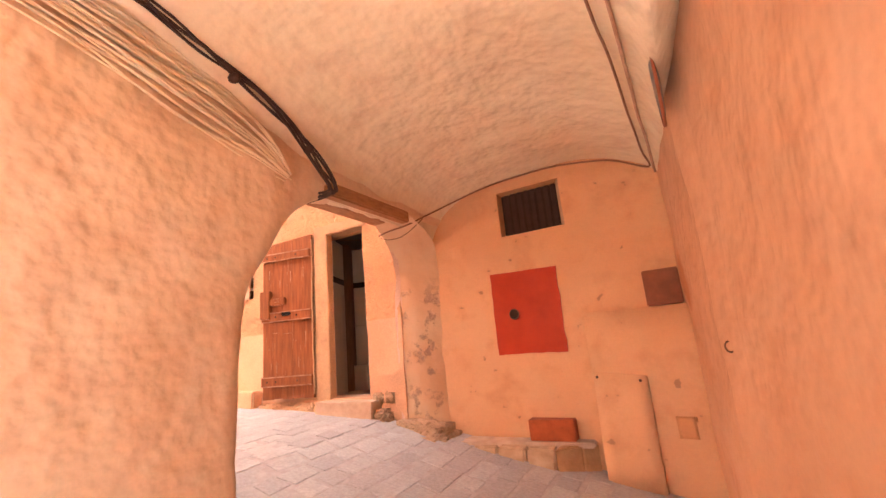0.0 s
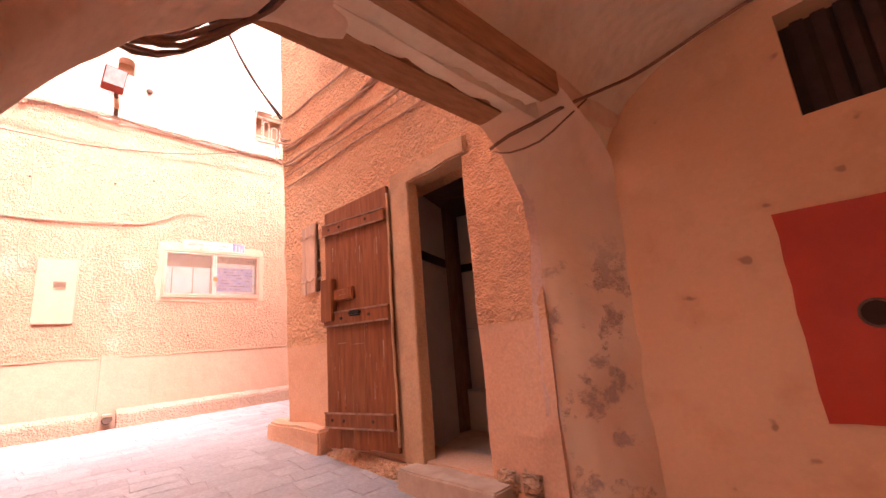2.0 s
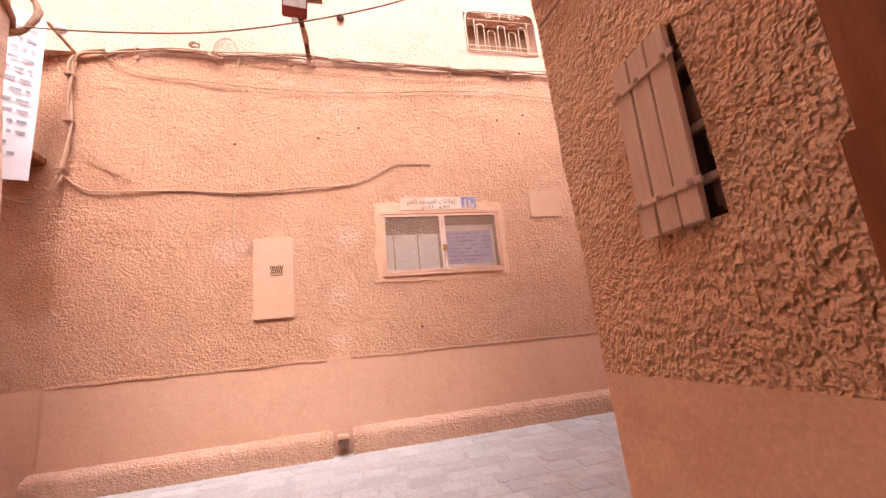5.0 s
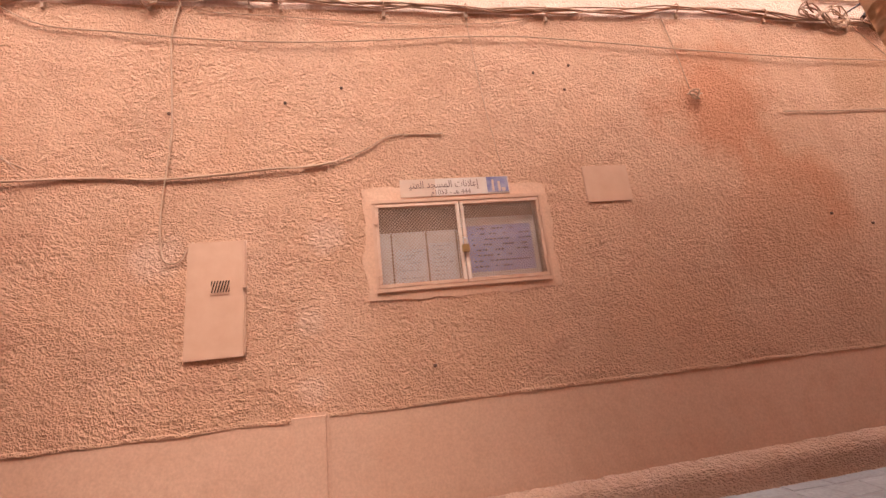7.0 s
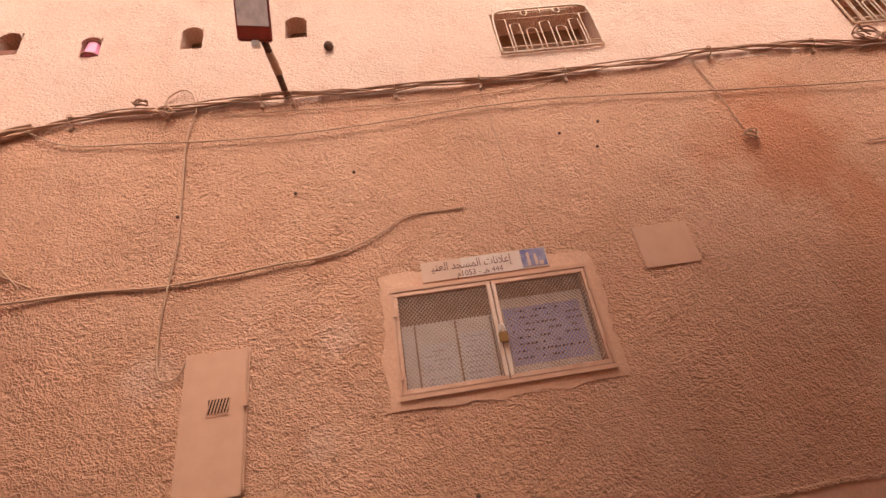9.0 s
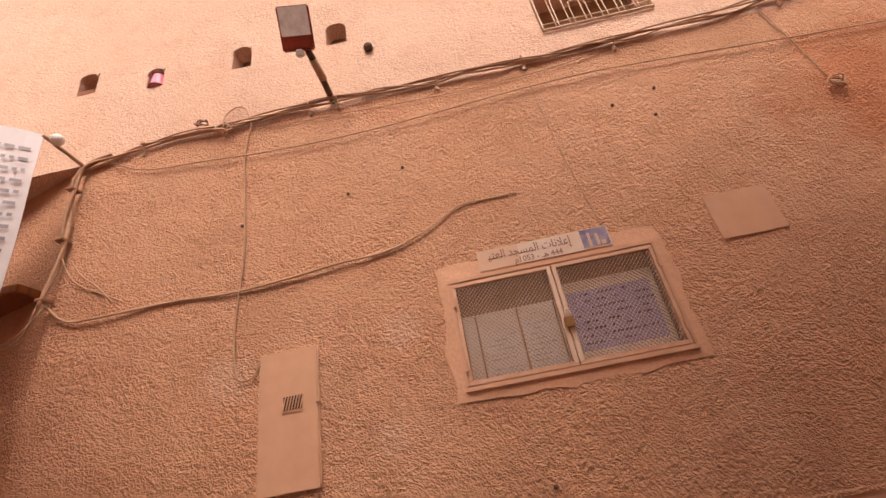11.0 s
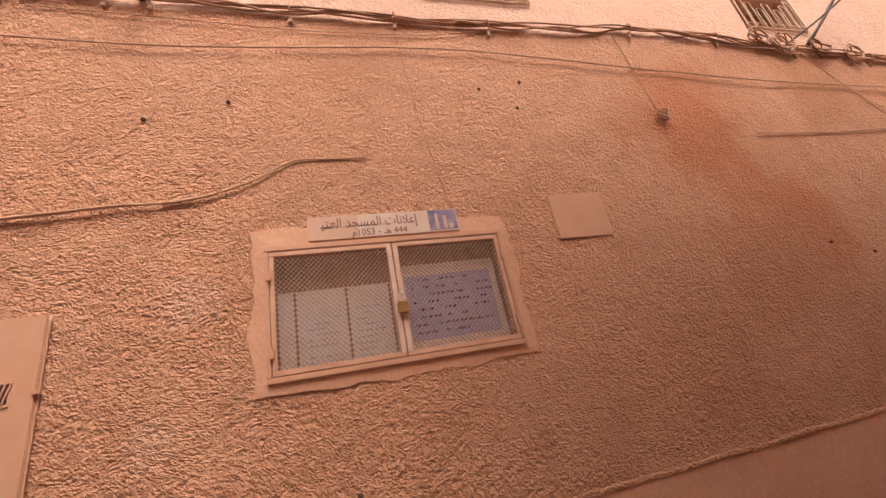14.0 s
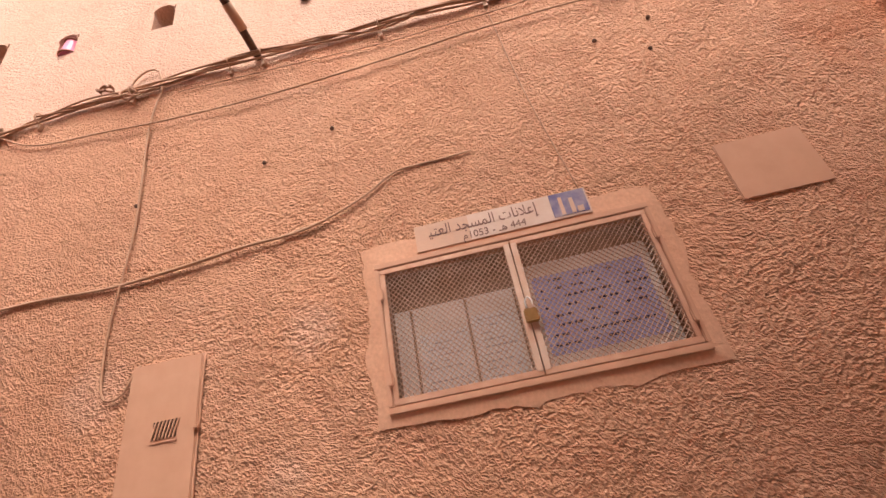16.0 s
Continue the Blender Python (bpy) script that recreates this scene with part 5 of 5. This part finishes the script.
cable("loop of stiff wire standing above the bundle", [(X, y, z) for y, z in ((1.10, 5.18), (1.12, 5.33), (1.22, 5.41), (1.32, 5.36), (1.36, 5.2), (1.38, 5.12))], 0.007, wobble=0.006)
cable("painted cables slanting off the wall pipe", [(X, y, z) for y, z in ((-0.12, 4.25), (0.05, 4.0), (0.25, 3.85), (0.42, 3.72))], 0.005, strands=2, spread=0.03, wobble=0.02, seed=11)
pipe_pts = [(X + 0.03, y, z) for y, z in ((0.12, 5.14), (-0.08, 5.12), (-0.16, 5.02), (-0.16, 4.8), (-0.13, 4.3), (-0.16, 3.79))]
cable("stout painted conduit bundle turning down at the corner", pipe_pts, 0.013, M_PIPE, strands=3, spread=0.018, wobble=0.006, seed=2, sides=7)
cable("painted cables swinging round the corner", [(X + 0.03, y, z) for y, z in ((-0.16, 3.79), (-0.22, 3.62), (-0.35, 3.54), (-0.6, 3.60), (-0.9, 3.72))], 0.008, strands=3, spread=0.02, wobble=0.01, seed=6)
cable("thin cable strung across the street", [(-6.42, 0.64, 3.98), (-6.27, 1.2, 3.87), (-6.11, 1.85, 3.81), (-5.9, 2.67, 3.87), (-5.71, 3.42, 4.08)], 0.0045, M_BROWN, group="overhead cables")

for k, (y, z) in enumerate([(0.39, 5.19), (1.14, 5.2), (1.9, 5.22), (2.15, 5.22), (3.01, 5.18), (3.75, 5.18), (4.51, 5.17), (5.9, 5.25), (6.9, 5.22), (7.9, 5.13), (9.0, 5.08)]):
    c = thing("cable_clip", (X, y, z), "painted iron clip holding the cable bundle", "clip", "cable clips")
    under(c, tube("band", [(X + 0.045 * math.sin(a), y, z + 0.045 * math.cos(a)) for a in [k2 * math.pi / 5 for k2 in range(6)]], 0.006, M_PIPE, sides=5),
          box_part("peg", (WALL_W, WALL_W + 0.03, y - 0.012, y + 0.012, z - 0.10, z - 0.04), M_PIPE, None, bevel=0.004, jitter=0.003))
for y, z in ((-0.17, 4.85), (-0.14, 4.35), (-0.16, 3.85)):
    c = thing("pipe_clip", (X, y, z), "painted iron clip round the conduit", "clip", "conduit clips")
    under(c, box_part("band", (WALL_W, WALL_W + 0.095, y - 0.036, y + 0.036, z - 0.01, z + 0.012), M_PIPE, None, bevel=0.005))


def coil(name, place, radius, turns, r, mat, label, seed=0, parent=None):
    rnd = random.Random(seed)
    pts = []
    for k in range(turns * 7):
        a = k * 0.9
        pts.append((place[0] + rnd.uniform(0, 0.06), place[1] + radius * math.cos(a) * rnd.uniform(0.5, 1.2), place[2] + radius * math.sin(a) * rnd.uniform(0.4, 1.0)))
    return tagged(tube(name, pts, r, mat), label, "cable", "wire knots")


coil("wire_knot", (WALL_W + 0.02, 5.83, 4.27), 0.06, 3, 0.006, M_CABLE, "coiled end of a painted wire", 1)
coil("wire_knot", (WALL_W + 0.03, 0.93, 5.27), 0.05, 2, 0.008, M_BROWN, "knotted splice on the cable bundle", 2)
coil("wire_knot", (WALL_W + 0.03, 1.14, 5.16), 0.06, 2, 0.008, M_CABLE, "knotted splice on the cable bundle", 3)
coil("wire_knot", (WALL_W + 0.03, 7.45, 5.24), 0.13, 4, 0.007, M_BROWN, "wild tangle of spliced cables", 4)
coil("wire_knot", (WALL_W + 0.03, 7.75, 5.18), 0.15, 5, 0.007, M_CABLE, "wild tangle of spliced cables", 5)
coil("wire_knot", (WALL_W + 0.03, 8.25, 5.16), 0.14, 4, 0.007, M_BROWN, "wild tangle of spliced cables", 6)
coil("wire_knot", (WALL_W + 0.03, 8.75, 5.10), 0.13, 4, 0.007, M_CABLE, "wild tangle of spliced cables", 7)
cable("black power cable rising over the street", [(X, 8.15, 5.2), (-8.0, 8.7, 5.75), (-7.8, 9.35, 6.34), (-7.4, 10.3, 7.2)], 0.014, M_BLACK, group="overhead cables", strands=2, spread=0.008)
cable("black power cable rising over the street", [(X, 7.85, 5.2), (-8.0, 8.4, 5.5), (-7.6, 9.18, 6.03), (-7.0, 10.2, 6.8)], 0.011, M_BLACK, group="overhead cables")
rnd = random.Random(8)
for k in range(9):
    y, z = rnd.choice([(3.0, 2.1), (1.2, 4.4), (5.3, 3.0), (4.4, 4.6), (6.2, 3.6), (0.6, 2.6), (2.5, 4.4), (7.0, 3.0), (4.9, 4.3)]), 0
    bm = bmesh.new()
    bmesh.ops.create_uvsphere(bm, u_segments=6, v_segments=4, radius=0.014, matrix=Matrix.Translation((WALL_W + 0.006, y[0] + rnd.uniform(-0.4, 0.4), y[1] + rnd.uniform(-0.3, 0.3))))
    tagged(part("nail", bm, M_RUST), "old nail in the rough wall", "nail", "nails in the wall")

# ---- cables of the door wall ----
for pts, r, n_ in (([(-5.62, 4.40), (-5.05, 4.33), (-3.53, 4.21), (-2.4, 4.18)], 0.012, 1), ([(-5.6, 4.02), (-5.11, 3.95), (-4.1, 3.91), (-3.21, 3.87), (-2.4, 3.85)], 0.013, 3), ([(-5.55, 3.80), (-5.15, 3.75), (-4.1, 3.70), (-3.06, 3.62), (-2.4, 3.58)], 0.014, 2),
                   ([(-5.6, 3.55), (-5.19, 3.51), (-4.0, 3.46), (-2.94, 3.39), (-2.5, 3.36)], 0.009, 1), ([(-5.6, 3.68), (-4.6, 3.60), (-3.4, 3.53), (-2.6, 3.5)], 0.006, 1)):
    cable("painted cables running along the rough door wall", [(x, DOOR_Y - 0.02, z) for x, z in pts], r, group="cables on the door wall", strands=n_, spread=0.02 if n_ > 1 else 0, wobble=0.014, seed=int(r * 1000))
cable("painted cables bent round the house corner", [(-5.45, 3.45, 4.05), (-5.66, 3.43, 4.15), (-5.74, 3.50, 4.3), (-5.72, 3.8, 4.4)], 0.010, group="cables on the door wall", strands=3, spread=0.03, wobble=0.02)
cable("painted cable loops hanging at the house corner", [(-5.6, 3.44, 4.35), (-5.66, 3.42, 4.1), (-5.58, 3.42, 3.85), (-5.35, 3.44, 3.82)], 0.007, group="cables on the door wall", strands=2, spread=0.03, wobble=0.03)
cable("black cable dropping from the sky to the corner", [(-5.6, 3.42, 4.40), (-5.6, 2.94, 5.02), (-5.6, 2.60, 5.70), (-5.6, 2.2, 6.4)], 0.011, M_BLACK, group="overhead cables", strands=2, spread=0.012)
cable("thin black cable beside the drop cable", [(-5.6, 3.0, 4.95), (-5.6, 2.80, 5.25), (-5.6, 2.44, 5.62), (-5.6, 1.9, 6.3)], 0.006, M_BLACK, group="overhead cables")
cable("painted conduits bending round the house corner", [(-5.5, 0.57, 4.95), (-5.9, 0.58, 4.62), (-6.2, 0.58, 4.33), (-6.31, 0.60, 4.29), (-6.42, 0.62, 4.23), (-6.475, 0.65, 4.13), (-6.47, 0.65, 4.02), (-6.44, 0.60, 3.96), (-6.43, 0.45, 3.95)], 0.017, M_PIPE, group="cables of the lane corner", strands=2, spread=0.018, wobble=0.008, seed=4, sides=7)
cable("painted conduit hugging the house corner", [(-5.3, 0.55, 4.8), (-5.75, 0.57, 4.42), (-6.07, 0.58, 4.21), (-6.18, 0.58, 4.15), (-6.28, 0.58, 4.09), (-6.40, 0.57, 4.02), (-6.46, 0.52, 3.99)], 0.017, M_PIPE, group="cables of the lane corner", strands=2, spread=0.018, wobble=0.01, seed=14, sides=6)

# ---- cables of the passage ----
bundle = [(-1.70, -1.4, 3.3), (-1.80, 0.2, 3.22), (-1.84, 0.74, 3.17), (-1.85, 0.95, 3.12), (-1.86, 1.21, 3.05), (-1.87, 1.5, 2.96), (-1.88, 1.72, 2.85), (-1.89, 1.90, 2.70), (-1.90, 1.98, 2.60), (-2.05, 1.99, 2.60), (-2.25, 1.97, 2.61), (-2.36, 1.90, 2.58)]
cable("thick bundle of black cables over the passage mouth", bundle, 0.008, M_BLACK, group="cables in the passage", strands=7, spread=0.024, wobble=0.02, seed=21, sides=5)
cable("loose black cables hanging outside the arch", [(-1.93, 2.0, 2.60), (-2.2, 1.99, 2.61), (-2.37, 1.88, 2.56), (-2.385, 1.78, 2.49), (-2.40, 1.69, 2.50), (-2.42, 1.62, 2.62), (-2.44, 1.58, 2.8)], 0.007, M_BROWN, group="cables in the passage", strands=7, spread=0.022, wobble=0.015, seed=22, sides=5)
cable("dark cable running round the end wall under the vault", [(-2.345, 3.05, 2.54), (-2.25, 3.07, 2.57), (-2.15, 3.10, 2.59), (-2.03, 3.13, 2.615), (-1.97, 3.28, 2.70), (-1.91, 3.42, 2.78), (-1.80, 3.60, 2.89), (-1.36, 3.65, 2.985), (-0.96, 3.65, 3.0), (-0.62, 3.65, 2.985), (-0.24, 3.65, 2.92), (0.05, 3.62, 2.76), (0.03, 3.3, 2.80), (0.005, 2.61, 2.845), (-0.02, 2.08, 2.885), (-0.05, 1.71, 2.93), (-0.08, 0.9, 3.08), (-0.1, -0.5, 3.3)], 0.008, M_BROWN, group="cables in the passage", wobble=0.012)
cable("thin second cable beside the dark one", [(0.09, 3.58, 2.70), (0.085, 3.1, 2.76), (0.06, 2.5, 2.82), (0.04, 2.06, 2.85), (0.03, 1.7, 2.89), (0.01, 0.8, 3.02)], 0.010, M_PIPE, group="cables in the passage", wobble=0.02)
cable("loose wire loop by the lintel end", [(-2.335, 3.06, 2.53), (-2.25, 3.06, 2.49), (-2.12, 3.10, 2.50), (-2.02, 3.15, 2.57), (-1.97, 3.28, 2.69)], 0.004, M_BROWN, group="cables in the passage")
for k in range(15):
    f = k / 14
    pts = [(-1.985, 1.66, 2.60 + 0.07 * f), (-1.985 + 0.02 * f, 1.45 + 0.06 * f, 2.64 + 0.2 * f), (-1.985 + 0.03 * f, 1.22, 2.68 + 0.31 * f), (-1.985 + 0.04 * f, 0.93, 2.76 + 0.30 * f), (-1.985 + 0.04 * f, 0.45, 2.91 + 0.24 * f), (-1.985 + 0.04 * f, -0.3, 3.05 + 0.2 * f)]
    cable("limewashed cable lying on the haunch of the vault", pts, 0.006 + 0.0018 * (k % 3), M_VAULT, group="limewashed cables", wobble=0.035, seed=30 + k)
for p in ((-1.86, 1.19, 3.04), (-1.88, 1.74, 2.82)):
    bm = bmesh.new()
    bmesh.ops.create_icosphere(bm, subdivisions=2, radius=0.03, matrix=Matrix.Translation(p) @ Matrix.Diagonal((1.4, 1, 1, 1)))
    tagged(part("cable_tie", bm, M_BLACK), "black tape knot round the cable bundle", "cable tie", "knots of the bundle")


# ---- paving ----
def slabs():
    rnd = random.Random(5)
    variants = []
    for k in range(10):
        bm = bmesh.new()
        w, l = 0.160 + 0.03 * rnd.random(), (0.17, 0.22, 0.27, 0.31, 0.36)[k % 5] + 0.03 * rnd.random()
        box(bm, -w / 2, w / 2, -l / 2, l / 2, -0.045, 0.0)
        for v in bm.verts:
            v.co += Vector((rnd.uniform(-0.016, 0.016), rnd.uniform(-0.018, 0.018), rnd.uniform(-0.002, 0.002)))
        top = [e for e in bm.edges if all(v.co.z > -0.02 for v in e.verts)]
        bmesh.ops.bevel(bm, geom=top, offset=0.005, segments=1, affect="EDGES")
        me = bpy.data.meshes.new("paving_slab")
        bm.to_mesh(me)
        bm.free()
        me.materials.append(M_SETT)
        variants.append(me)
    rest_v, rest_f, count = [], [], 0
    pave = tagged(new("pavement"), kind="structure")
    x, col = -8.10, 0
    while x < 0.5:
        y = (-3.0 if x < -6.2 else 0.2) + rnd.uniform(0, 0.3)
        top = 10.0 if x < -5.6 else 3.45
        while y < top:
            pick = rnd.randrange(10)
            me = variants[pick]
            length = (0.17, 0.22, 0.27, 0.31, 0.36)[pick % 5] + 0.035
            y += length / 2
            m = Matrix.Translation((x, y, ground_z(x, y) + 0.002 + rnd.uniform(0, 0.004)))
            slope = math.atan2(ground_z(x + 0.1, y) - ground_z(x - 0.1, y), 0.2)
            m = m @ Matrix.Rotation(-slope + rnd.uniform(-0.01, 0.01), 4, "Y") @ Matrix.Rotation(rnd.uniform(-0.05, 0.05), 4, "Z")
            near = (-7.9 < x < -4.2 and 1.2 < y < 4.0) or (-3.4 < x < -2.0 and 1.6 < y < 3.4)
            if near and count < 300:
                ob = bpy.data.objects.new("paving_slab", me)
                scene.collection.objects.link(ob)
                ob.parent = pave
                ob.matrix_basis = m
                count += 1
            else:
                b = len(rest_v)
                rest_v += [m @ v.co for v in me.vertices]
                rest_f += [tuple(b + i for i in p.vertices) for p in me.polygons]
            y += length / 2 + rnd.uniform(-0.005, 0.015)
        x += 0.19
        col += 1
    me = bpy.data.meshes.new("paving_rest")
    me.from_pydata(rest_v, [], rest_f)
    me.materials.append(M_SETT)
    tagged(new("paving_rest", me), kind="stuff").parent = pave


slabs()
